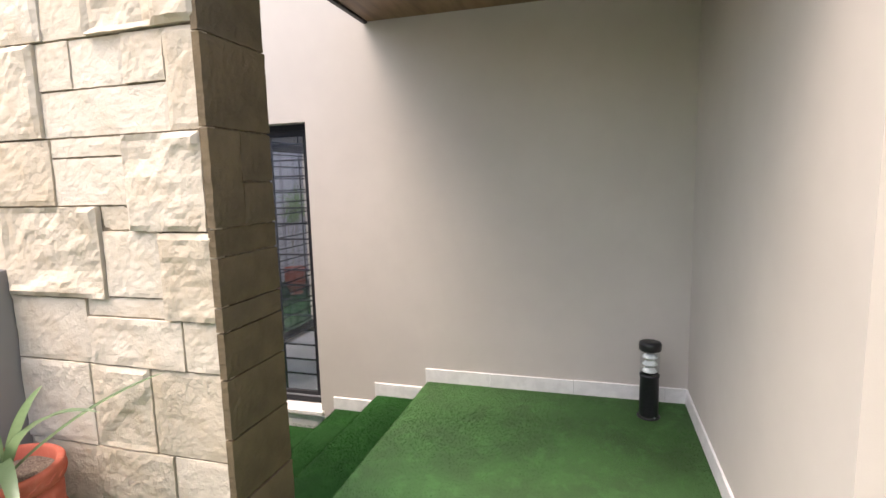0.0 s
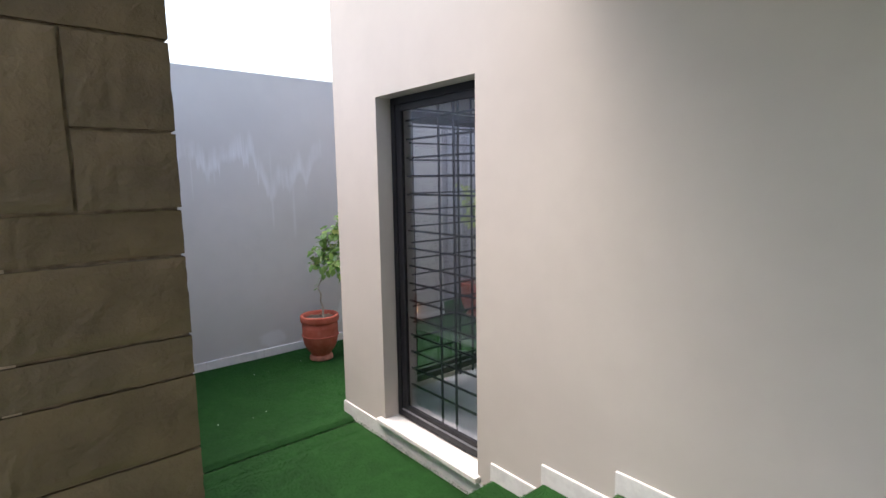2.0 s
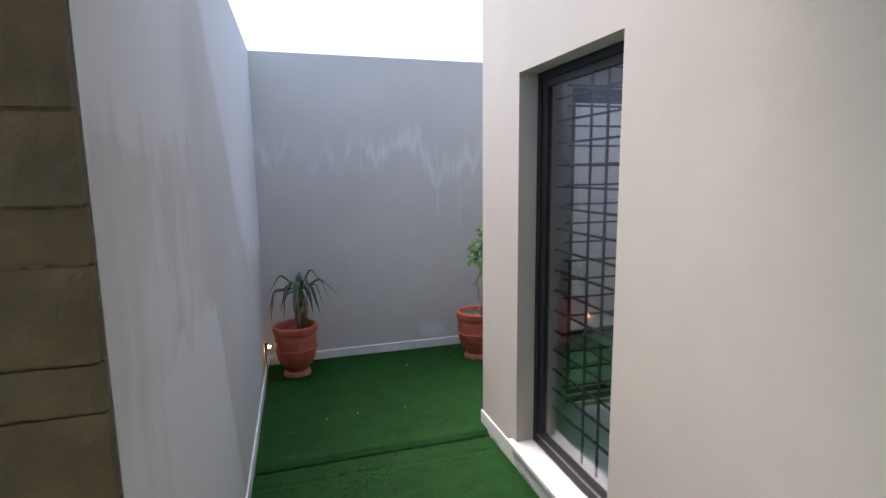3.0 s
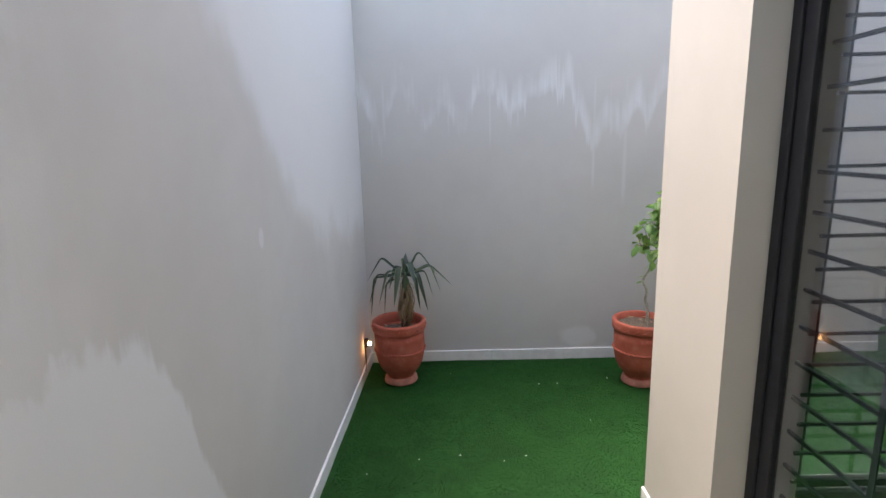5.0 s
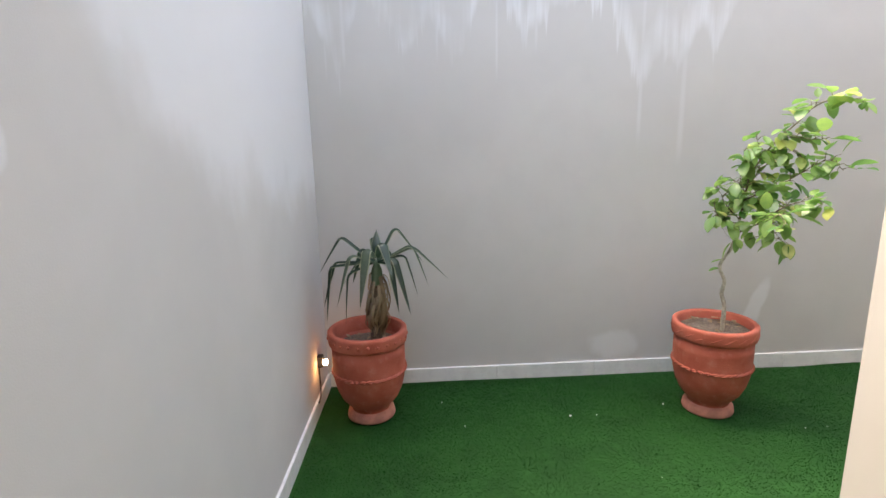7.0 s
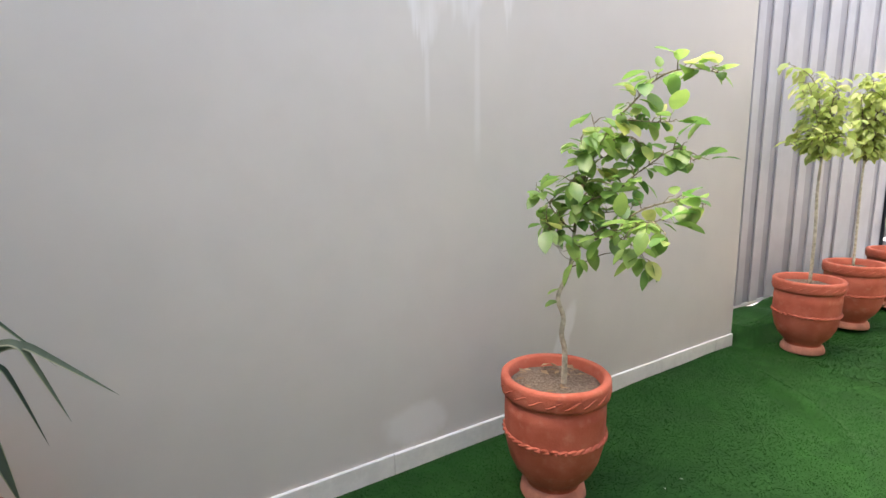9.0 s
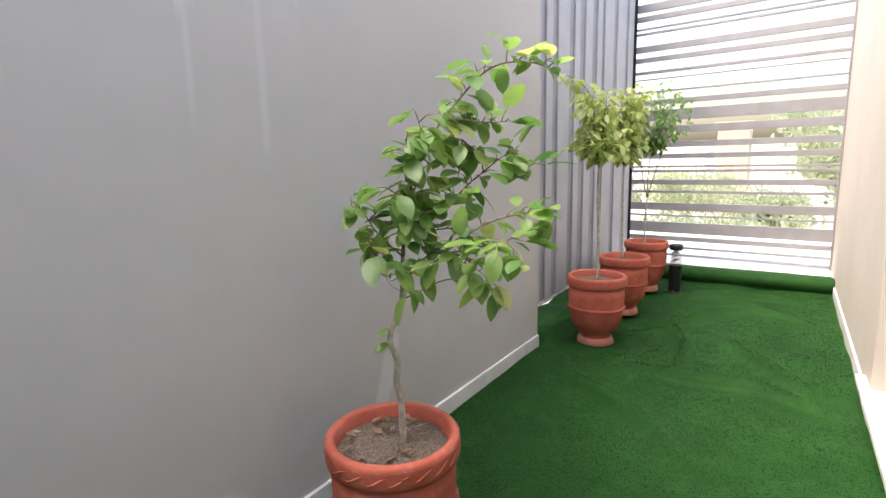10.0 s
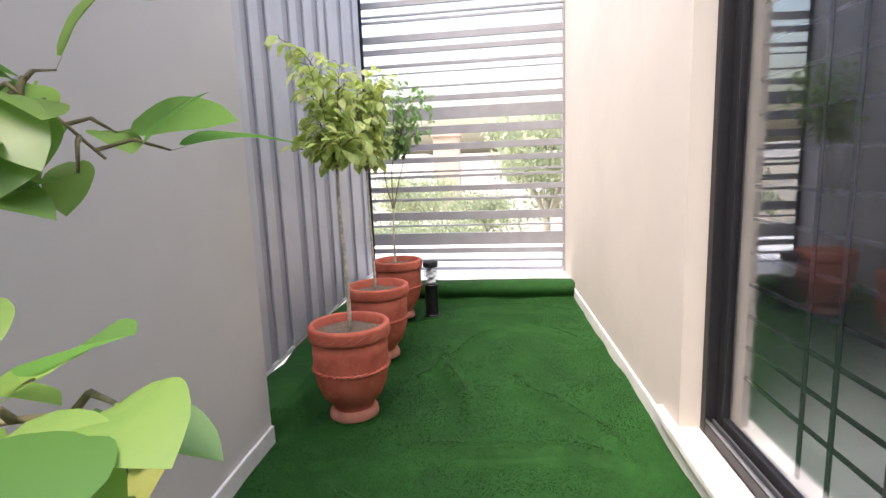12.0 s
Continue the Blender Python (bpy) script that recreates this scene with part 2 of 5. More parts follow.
slat_metal = plain("grey_slat_paint", (0.27, 0.265, 0.275), 0.5, vary=0.08, scale=6, bump=0.05)
fin_light = plain("lilac_grey_paint", (0.43, 0.425, 0.46), 0.5, vary=0.06, scale=4, bump=0.05)
fin_dark = plain("slate_grey_paint", (0.3, 0.295, 0.33), 0.5, vary=0.08, scale=4, bump=0.05)
white_paint = plain("white_paint", (0.78, 0.78, 0.77), 0.6, vary=0.05, scale=5)
gasket = plain("rubber_gasket", (0.015, 0.015, 0.016), 0.7)


def make_wood():
    n = Nodes("brown_soffit_wood", 0.5)
    g = n.noise(14.0, 6, (0.12, 1, 1))
    n.colour(n.mix(n.step(g, 0.3, 0.7), (0.16, 0.09, 0.05), (0.3, 0.18, 0.1)))
    n.bump(g, 0.2, 0.003)
    return n.mat


wood = make_wood()


def make_glass(name, tint, gloss):
    n = Nodes(name)
    t = n.tree
    clear = n.node("ShaderNodeBsdfTransparent")
    clear.inputs[0].default_value = (*tint, 1)
    shine = n.node("ShaderNodeBsdfGlossy")
    shine.inputs["Roughness"].default_value = 0.015
    shine.inputs[0].default_value = (0.95, 0.97, 1, 1)
    fres = n.node("ShaderNodeLayerWeight")
    fres.inputs[0].default_value = 0.5
    edge = n.math("ADD", 0.035, n.math("MULTIPLY", n.math("POWER", fres.outputs["Facing"], 5.0), 0.9))
    mixer = n.node("ShaderNodeMixShader")
    n.link(n.math("MULTIPLY", edge, gloss, clamp=True), mixer.inputs[0])
    n.link(clear.outputs[0], mixer.inputs[1])
    n.link(shine.outputs[0], mixer.inputs[2])
    out = [q for q in t.nodes if q.type == "OUTPUT_MATERIAL"][0]
    n.link(mixer.outputs[0], out.inputs[0])
    return n.mat


pane_glass = make_glass("window_glass", (0.93, 0.94, 0.95), 2.1)
lamp_glass = make_glass("clear_lamp_glass", (0.93, 0.95, 0.96), 1.2)


def make_leaf(name, a, b, c):
    """Thin leaf: diffuse, translucent and a soft gloss."""
    n = Nodes(name)
    t = n.tree
    col = n.mix(n.random(), a, b)
    pick = n.math("FRACT", n.math("MULTIPLY", n.random(), 17.3))
    col = n.mix(n.step(pick, 0.78, 0.95), col, c)
    col = n.mix(n.math("MULTIPLY", n.step(n.noise(35.0, 4), 0.4, 0.7), 0.25), col, a)
    d = n.node("ShaderNodeBsdfDiffuse")
    tr = n.node("ShaderNodeBsdfTranslucent")
    g = n.node("ShaderNodeBsdfGlossy")
    g.inputs["Roughness"].default_value = 0.45
    for s in (d, tr):
        n.link(col, s.inputs[0])
    m1 = n.node("ShaderNodeMixShader")
    m1.inputs[0].default_value = 0.58
    n.link(d.outputs[0], m1.inputs[1])
    n.link(tr.outputs[0], m1.inputs[2])
    m2 = n.node("ShaderNodeMixShader")
    m2.inputs[0].default_value = 0.06
    n.link(m1.outputs[0], m2.inputs[1])
    n.link(g.outputs[0], m2.inputs[2])
    out = [q for q in t.nodes if q.type == "OUTPUT_MATERIAL"][0]
    n.link(m2.outputs[0], out.inputs[0])
    return n.mat


leaf_green = make_leaf("ficus_leaf", (0.12, 0.28, 0.06), (0.33, 0.5, 0.125), (0.6, 0.64, 0.2))
leaf_yellow = make_leaf("lime_leaf", (0.46, 0.57, 0.16), (0.64, 0.7, 0.26), (0.74, 0.74, 0.36))
# street tree leaves: greyed and lightened, air haze painted into the colour
leaf_hazed = make_leaf("hazed_leaf", (0.34, 0.39, 0.24), (0.44, 0.49, 0.31), (0.5, 0.53, 0.36))
yucca_leaf = make_leaf("yucca_leaf", (0.02, 0.05, 0.03), (0.05, 0.1, 0.058), (0.13, 0.18, 0.12))
yucca_edge = make_leaf("yucca_leaf_margin", (0.22, 0.26, 0.16), (0.3, 0.34, 0.22), (0.4, 0.42, 0.28))
pale_leaf = make_leaf("pale_strap_leaf", (0.13, 0.2, 0.1), (0.2, 0.29, 0.15), (0.3, 0.37, 0.23))
dry_leaf = make_leaf("dry_leaf", (0.27, 0.175, 0.095), (0.46, 0.33, 0.19), (0.58, 0.45, 0.28))
bark = plain("grey_bark", (0.4, 0.37, 0.29), 0.9, vary=0.3, scale=45, bump=0.6)
twig_bark = plain("twig_bark", (0.2, 0.17, 0.1), 0.9, vary=0.3, scale=60)

# ---------------------------------------------------------------- builders


def mesh_of(name, verts, faces, mat, smooth=False):
    me = bpy.data.meshes.new(name)
    me.from_pydata([tuple(v) for v in verts], [], faces)
    me.materials.append(mat)
    if smooth:
        me.polygons.foreach_set("use_smooth", [True] * len(me.polygons))
    me.update()
    return me


def part(name, me, parent, label="", at=None):
    ob = new(name, me)
    if at is not None:
        ob.matrix_basis = at
    if parent is not None:
        ob.parent = parent
    if label:
        ob["label"] = label
    return ob


def box_mesh(name, a, b, mat, bevel=0.0):
    bm = bmesh.new()
    bmesh.ops.create_cube(bm, size=1)
    for v in bm.verts:
        v.co = Vector([a[i] + (b[i] - a[i]) * (v.co[i] + 0.5) for i in range(3)])
    if bevel:
        bmesh.ops.bevel(bm, geom=bm.edges[:], offset=bevel, segments=2, affect="EDGES", profile=0.5)
    me = bpy.data.meshes.new(name)
    bm.to_mesh(me)
    bm.free()
    me.materials.append(mat)
    return me


def boxes_mesh(name, pairs, mat, bevel=0.0):
    """Several boxes of one piece (a wall with its openings) in one mesh."""
    bm = bmesh.new()
    for a, b in pairs:
        r = bmesh.ops.create_cube(bm, size=1)
        for v in r["verts"]:
            v.co = Vector([a[i] + (b[i] - a[i]) * (v.co[i] + 0.5) for i in range(3)])
    if bevel:
        bmesh.ops.bevel(bm, geom=bm.edges[:], offset=bevel, segments=2, affect="EDGES", profile=0.5)
    me = bpy.data.meshes.new(name)
    bm.to_mesh(me)
    bm.free()
    me.materials.append(mat)
    return me


def structure(name, me, label, category):
    return tagged(new(name, me), label, category, kind="structure")


def lathe_mesh(name, profile, mat, sides=48, ripple=None):
    """Turned shape from (radius, height) pairs; a zero radius closes it."""
    verts, faces = [], []
    for r, z in profile:
        for i in range(sides):
            a = 2 * math.pi * i / sides
            rr = r + (ripple(a, z) if ripple and r > 0 else 0)
            verts.append((rr * math.cos(a), rr * math.sin(a), z))
    for j in range(len(profile) - 1):
        for i in range(sides):
            k = (i + 1) % sides
            faces.append((j * sides + i, j * sides + k, (j + 1) * sides + k, (j + 1) * sides + i))
    return mesh_of(name, verts, faces, mat, True)


def tube_mesh(name, lines, mat, sides=7):
    """Tapered tubes; each line is [(point, radius), ...]."""
    verts, faces = [], []
    for line in lines:
        pts = [Vector(p) for p, r in line]
        base = len(verts)
        for i, (p, r) in enumerate(line):
            d = (pts[min(i + 1, len(pts) - 1)] - pts[max(i - 1, 0)]).normalized()
            u = d.orthogonal().normalized() if abs(d.z) < 0.9 else Vector((1, 0, 0)) - d * d.x
            u.normalize()
            w = d.cross(u)
            for k in range(sides):
                a = 2 * math.pi * k / sides
                verts.append(pts[i] + (u * math.cos(a) + w * math.sin(a)) * r)
        for i in range(len(line) - 1):
            for k in range(sides):
                q = (k + 1) % sides
                faces.append((base + i * sides + k, base + i * sides + q, base + (i + 1) * sides + q, base + (i + 1) * sides + k))
        faces.append(tuple(range(base + sides - 1, base - 1, -1)))
        faces.append(tuple(base + (len(line) - 1) * sides + k for k in range(sides)))
    return mesh_of(name, verts, faces, mat, True)


def smooth_line(points, steps=5):
    """Catmull-Rom through points."""
    P = [Vector(p) for p in points]
    P = [P[0] * 2 - P[1]] + P + [P[-1] * 2 - P[-2]]
    out = []
    for i in range(1, len(P) - 2):
        a, b, c, d = P[i - 1], P[i], P[i + 1], P[i + 2]
        for k in range(steps):
            t = k / steps
            out.append(0.5 * (2 * b + (c - a) * t + (2 * a - 5 * b + 4 * c - d) * t * t + (3 * b - a - 3 * c + d) * t ** 3))
    out.append(P[-2])
    return out


# ---------------------------------------------------------------- plan
NORTH = 1.87          # face of the stained north wall
WEST_N, WEST_S = -1.667, -1.775   # face of the west wall at its two ends
PIER_S = -2.51        # south face of the stone pier
SOUTH = -4.495        # face of the south wall of the upper terrace
STEP = (-1.766, -2.152, -2.593)
TREAD = (0.176, 0.334, 0.491)
UP = TREAD[2]
W1 = (-1.641, -0.613, 0.15, 2.56)      # window 1: y0, y1, z0, z1
W2 = (0.58, 2.635, 0.13, 2.56)          # window 2: x0, x1, z0, z1
THICK = 0.26
WALL_END = 2.69
KERB_X, FENCE_X = 5.37, 6.05
SCREEN_Y = 2.12       # face of the fluted screen, behind the wall line
SOFFIT = 3.26
GROUND = -3.2


def west_x(y):
    return WEST_S + (WEST_N - WEST_S) * (y - PIER_S) / (NORTH - PIER_S)


# ---------------------------------------------------------------- structure
structure("ground", box_mesh("ground", (-900, -900, GROUND - 0.4), (900, 900, GROUND), plain("dry_ground", (0.34, 0.31, 0.25), 0.95, vary=0.3, scale=0.6)),
          "dry pale ground around the house", "ground")
structure("terrace_base", boxes_mesh("terrace_base", [((-8, -4.7, GROUND), (-0.001, -2.62, UP - 0.05)), ((-8, -2.619, GROUND), (-2.0, -1.2, UP - 0.05)), ((-1.999, -2.619, GROUND), (6.4, 2.3, -0.06)), ((0.01, -4.7, GROUND), (5.2, -2.62, 0.04))], grey_plaster),
          "grey plastered base under the terrace", "base")
structure("ledge", box_mesh("ledge", (KERB_X + 0.06, -0.2, -0.02), (8.6, 3.2, 0.115), white_paint, 0.01), "white painted concrete ledge under the slat fence", "ledge")

TOP = 3.7
structure("wall_west_facing", boxes_mesh("wall_west_facing", [
    ((0, W1[1], -0.05), (THICK, 0, TOP)),
    ((0, SOUTH - 0.25, -0.05), (THICK, W1[0], TOP)),
    ((0, W1[0], W1[3]), (THICK, W1[1], TOP)),
    ((0, W1[0], -0.05), (THICK, W1[1], W1[2] - 0.04))], cream_plaster),
    "cream plastered house wall with a tall barred window", "wall")
structure("wall_north_facing", boxes_mesh("wall_north_facing", [
    ((THICK, -THICK, -0.05), (W2[0], 0, TOP)),
    ((W2[1], -THICK, -0.05), (6.3, 0, TOP)),
    ((W2[0], -THICK, W2[3]), (W2[1], 0, TOP)),
    ((W2[0], -THICK, -0.05), (W2[1], 0, W2[2] - 0.04))], cream_plaster),
    "cream plastered house wall beside the turf strip", "wall")
structure("wall_south", boxes_mesh("wall_south", [((-2.325, SOUTH - 0.25, UP - 0.1), (0, SOUTH, SOFFIT)), ((-8, SOUTH - 0.4, UP - 0.1), (-2.325, SOUTH - 0.14, SOFFIT))], cream_plaster),
          "cream plastered wall closing the upper terrace", "wall")
structure("wall_north", box_mesh("wall_north", (-2.0, NORTH, -0.05), (WALL_END, NORTH + 0.2, 3.137), north_plaster), "grey plastered boundary wall with white damp streaks", "wall")
_y0, _y1 = PIER_S + 0.03, NORTH
structure("wall_west", mesh_of("wall_west", [(west_x(_y0), _y0, -0.05), (west_x(_y1), _y1, -0.05), (-2.06, _y1, -0.05), (-2.06, _y0, -0.05),
                                            (west_x(_y0), _y0, 3.137), (west_x(_y1), _y1, 3.137), (-2.06, _y1, 3.137), (-2.06, _y0, 3.137)],
                               [(0, 3, 2, 1), (4, 5, 6, 7), (0, 1, 5, 4), (1, 2, 6, 5), (2, 3, 7, 6), (3, 0, 4, 7)], west_plaster),
          "grey plastered wall with pale patched repairs", "wall")
structure("wall_low", box_mesh("wall_low", (-8, -1.384, UP - 0.1), (-2.09, -1.2, 1.73), grey_plaster, 0.006), "dark grey low parapet wall of the terrace", "wall")
structure("wall_far_west", box_mesh("wall_far_west", (-8.2, -4.9, UP - 0.1), (-8, -1.2, 1.73), grey_plaster), "grey low parapet wall at the terrace end", "wall")
structure("ceiling", boxes_mesh("ceiling", [((-2.25, SOUTH - 0.1, SOFFIT), (-0.001, -2.22, SOFFIT + 0.3))], wood), "brown wooden soffit over the upper terrace", "ceiling")
structure("fascia", box_mesh("fascia", (-2.25, -2.218, SOFFIT - 0.015), (-0.002, -2.182, SOFFIT + 0.32), frame_metal, 0.004), "dark metal fascia along the soffit edge", "fascia")

# the room behind the windows
structure("floor_room", box_mesh("floor_room", (THICK + 0.001, -3.6, 0.05), (4.6, -THICK - 0.001, 0.13), floor_tile), "pale polished tile floor of the room", "floor")
structure("wall_room", boxes_mesh("wall_room", [((THICK, -3.75, 0.05), (4.75, -3.6, 2.85)), ((4.6, -3.6, 0.05), (4.75, -THICK, 2.85))], room_paint), "pale painted walls of the room", "wall")
structure("ceiling_room", box_mesh("ceiling_room", (THICK, -3.75, 2.75), (4.75, -THICK - 0.001, 2.85), white_paint), "white ceiling of the room", "ceiling")

# ---------------------------------------------------------------- turf


def lower_height(x, y):
    """Lower turf: gentle folds, and the lap over the kerbs."""
    z = 0.006 * noise.noise(Vector((x * 1.7, y * 1.7, 0)))
    if x > 1.0:
        k = min(1, (x - 1.0) / 1.5)
        z += k * 0.04 * noise.noise(Vector((x * 2.2 + y * 2.0, y * 0.9 - x * 0.5, 3)))
        for cx, cy, dx, dy in ((3.9, 1.0, 0.6, -0.45), (4.4, 0.7, 0.35, 0.8), (3.4, 1.05, 0.9, 0.1), (2.6, 0.7, 0.2, 0.9), (3.0, 0.45, 0.8, 0.35), (2.1, 1.2, 0.5, 0.5), (4.9, 0.6, 0.1, 0.8)):
            ux, uy = x - cx, y - cy
            n = math.hypot(dx, dy)
            along, off = (ux * dx + uy * dy) / n, (ux * dy - uy * dx) / n
            z += 0.07 * math.exp(-((off + 0.05 * math.sin(along * 5)) / 0.045) ** 2 - (along / 0.42) ** 2)
    z -= 0.008 * math.exp(-((y + 0.42) / 0.018) ** 2) if x < 0.1 else 0
    lap = 0.0
    if x > KERB_X - 0.02:
        lap = max(lap, min(1.0, (x - KERB_X + 0.004) / 0.018))
    if x > WALL_END + 0.03 and y > NORTH - 0.14:
        lap = max(lap, min(1.0, (y - NORTH + 0.13) / 0.035) * min(1.0, (x - WALL_END - 0.03) / 0.03))
    lap = lap * lap * (3 - 2 * lap)
    return z + lap * (0.134 + 0.012 * noise.noise(Vector((x * 5, y * 5, 1))))


def spaced(a, b, step):
    n = max(1, int(round((b - a) / step)))
    return [a + (b - a) * i / n for i in range(n + 1)]


def sheet_mesh(name, xs, ys, height, drop):
    """A cloth-like sheet with a rim that drops at its border."""
    verts, faces = [], []
    nx, ny = len(xs), len(ys)
    for i, x in enumerate(xs):
        for j, y in enumerate(ys):
            rim = i in (0, nx - 1) or j in (0, ny - 1)
            verts.append((x, y, height(x, y) - (drop if rim else 0)))
    for i in range(nx - 1):
        for j in range(ny - 1):
            faces.append((i * ny + j, (i + 1) * ny + j, (i + 1) * ny + j + 1, i * ny + j + 1))
    return mesh_of(name, verts, faces, turf, True)


def roll_mesh(y0, y1):
    """Turf lip bulging over the end kerb."""
    prof = [(0.012, -0.01), (0.002, 0.012), (-0.022, 0.035), (-0.036, 0.07), (-0.032, 0.105), (-0.01, 0.134), (0.03, 0.15), (0.09, 0.152), (0.18, 0.147), (0.2, 0.12)]
    ys = spaced(y0, y1, 0.04)
    verts, faces = [], []
    for y in ys:
        w = 1 + 0.35 * noise.noise(Vector((y * 3.1, 0, 4)))
        for u, z in prof:
            verts.append((KERB_X + (u * w if u < 0 else u), y, z * (1 + 0.05 * noise.noise(Vector((y * 2.3, u * 9, 1))))))
    m = len(prof)
    for i in range(len(ys) - 1):
        for j in range(m - 1):
            faces.append((i * m + j, (i + 1) * m + j, (i + 1) * m + j + 1, i * m + j + 1))
    return mesh_of("turf_lip", verts, faces, turf, True)


structure("turf_lip", roll_mesh(0.014, SCREEN_Y - 0.01), "turf edge rolled over the end kerb", "turf")
SEAM = -0.168
structure("floor_turf_corridor", sheet_mesh("floor_turf_corridor", spaced(-1.8, -0.001, 0.06), spaced(STEP[0] - 0.02, SEAM - 0.03, 0.03), lower_height, 0.03),
          "green artificial turf strip below the steps", "floor")
structure("floor_turf", sheet_mesh("floor_turf", spaced(-1.8, 5.34, 0.03) + spaced(5.355, 5.4, 0.0075) + spaced(5.43, 5.56, 0.03), spaced(SEAM + 0.008, NORTH + 0.02, 0.03), lambda x, y: lower_height(x, y) if (x < 0.06 or y > -0.03) else -0.02, 0.03),
          "green artificial turf with loose folds, lapped over a kerb", "floor")

structure("floor_turf_lap", sheet_mesh("floor_turf_lap", spaced(WALL_END + 0.012, 5.56, 0.03), spaced(NORTH - 0.03, SCREEN_Y - 0.01, 0.03), lambda x, y: lower_height(x, y) + 0.003, 0.02),
          "green artificial turf lapped over the side kerb", "floor")


def slab_mesh(name, x0, x1, y0, y1, z0, z1, front, mat):
    """Turf step with a rounded nose on its north side."""
    prof = [(y0, z0), (y0, z1)]
    for k in range(7):
        a = math.pi / 2 * k / 6
        prof.append((front - 0.03 + 0.03 * math.sin(a), z1 - 0.03 + 0.03 * math.cos(a)))
    prof += [(front + 0.004, z0)]
    verts, faces = [], []
    xs = spaced(x0, x1, 0.1)
    for x in xs:
        for y, z in prof:
            verts.append((x, y + 0.004 * noise.noise(Vector((x * 4, z * 6, y))), z + 0.004 * noise.noise(Vector((x * 3, y * 5, z)))))
    m = len(prof)
    for i in range(len(xs) - 1):
        for j in range(m - 1):
            faces.append((i * m + j, i * m + j + 1, (i + 1) * m + j + 1, (i + 1) * m + j))
    return mesh_of(name, verts, faces, mat, True)


for _i in range(2):
    structure("step", slab_mesh("step", -1.85, -0.001, STEP[_i + 1] - 0.1, 0, TREAD[_i] - 0.22, TREAD[_i], STEP[_i], turf), "turf covered step", "step")
structure("floor_upper", slab_mesh("floor_upper", -8, -0.001, SOUTH - 0.2, 0, UP - 0.22, UP, STEP[2], hazed_turf), "green artificial turf on the upper terrace", "floor")
structure("floor_upper_side", box_mesh("floor_upper_side", (-8, STEP[2] - 0.02, UP - 0.2), (-2.0, -1.2, UP - 0.004), turf), "green artificial turf beside the stone pier", "floor")


def blades_mesh(name, spots, tall, mat):
    """Short pile: one narrow blade a spot."""
    r = np.random.RandomState(7)
    P = np.array(spots)
    n = len(P)
    a = r.rand(n) * 2 * np.pi
    lean = (r.rand(n, 2) - 0.5) * tall * 1.1
    # the pile lies over in drifts
    sway = np.sin(P[:, 0] * 3.1 + 1.7 * np.sin(P[:, 1] * 2.3)) + np.sin(P[:, 1] * 4.3 - P[:, 0] * 1.9 + 2.0 * np.sin(P[:, 0] * 1.3))
    lean[:, 0] += sway * tall * 0.55
    lean[:, 1] += (np.cos(P[:, 0] * 2.2 - P[:, 1] * 3.3) - 0.4) * tall * 0.8
    w = 0.0022 + r.rand(n) * 0.0018
    # tufts stand up in clumps a few centimetres wide
    clump = np.sin(P[:, 0] * 61 + 3 * np.sin(P[:, 1] * 37)) * np.sin(P[:, 1] * 53 + 3 * np.sin(P[:, 0] * 29))
    h = tall * (0.6 + 0.6 * r.rand(n)) * (1 + 0.15 * clump)
    V = np.zeros((n, 3, 3))
    V[:, 0] = P + np.stack([np.cos(a) * w, np.sin(a) * w, np.zeros(n) - 0.002], 1)
    V[:, 1] = P - np.stack([np.cos(a) * w, np.sin(a) * w, np.zeros(n) + 0.002], 1)
    V[:, 2] = P + np.stack([lean[:, 0], lean[:, 1], h], 1)
    me = bpy.data.meshes.new(name)
    me.vertices.add(3 * n)
    me.vertices.foreach_set("co", V.ravel())
    me.loops.add(3 * n)
    me.loops.foreach_set("vertex_index", np.arange(3 * n, dtype=np.int32))
    me.polygons.add(n)
    me.polygons.foreach_set("loop_start", np.arange(0, 3 * n, 3, dtype=np.int32))
    me.polygons.foreach_set("loop_total", np.full(n, 3, dtype=np.int32))
    me.update(calc_edges=True)
    me.materials.append(mat)
    return me


def scatter(count, x0, x1, y0, y1, height, seed):
    r = np.random.RandomState(seed)
    return [(x, y, height(x, y) + 0.0005) for x, y in zip(x0 + r.rand(count) * (x1 - x0), y0 + r.rand(count) * (y1 - y0))]


_spots = scatter(60000, -1.66, 0, 0, NORTH - 0.01, lower_height, 1) + scatter(95000, 0, 3.0, 0.02, NORTH - 0.01, lower_height, 2)
_spots += [q for q in scatter(75000, 3.0, 5.55, 0.02, NORTH, lower_height, 3) if not KERB_X - 0.05 < q[0] < KERB_X + 0.2]
_spots += scatter(40000, -1.7, -0.012, STEP[0], 0, lambda x, y: lower_height(x, y) if not -0.032 < y - SEAM < 0.012 else -0.02, 4)
tagged(new("turf_pile", blades_mesh("turf_pile", _spots, 0.004, blade_mat)), "short green plastic pile of the lower turf", "turf", kind="stuff")
_spots = []
for _i in range(2):
    _spots += scatter(14000, -1.76, -0.012, STEP[_i + 1], STEP[_i] - 0.01, lambda x, y, q=_i: TREAD[q], 5 + _i)
tagged(new("turf_pile", blades_mesh("turf_pile", _spots, 0.004, blade_mat)), "short green plastic pile on the steps", "turf", kind="stuff")
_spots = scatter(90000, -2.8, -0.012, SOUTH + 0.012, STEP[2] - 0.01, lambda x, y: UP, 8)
tagged(new("turf_pile", blades_mesh("turf_pile", _spots, 0.0045, hazed_blades)), "short green pile on the upper turf, paled for haze", "turf", kind="stuff")

# ---------------------------------------------------------------- skirting


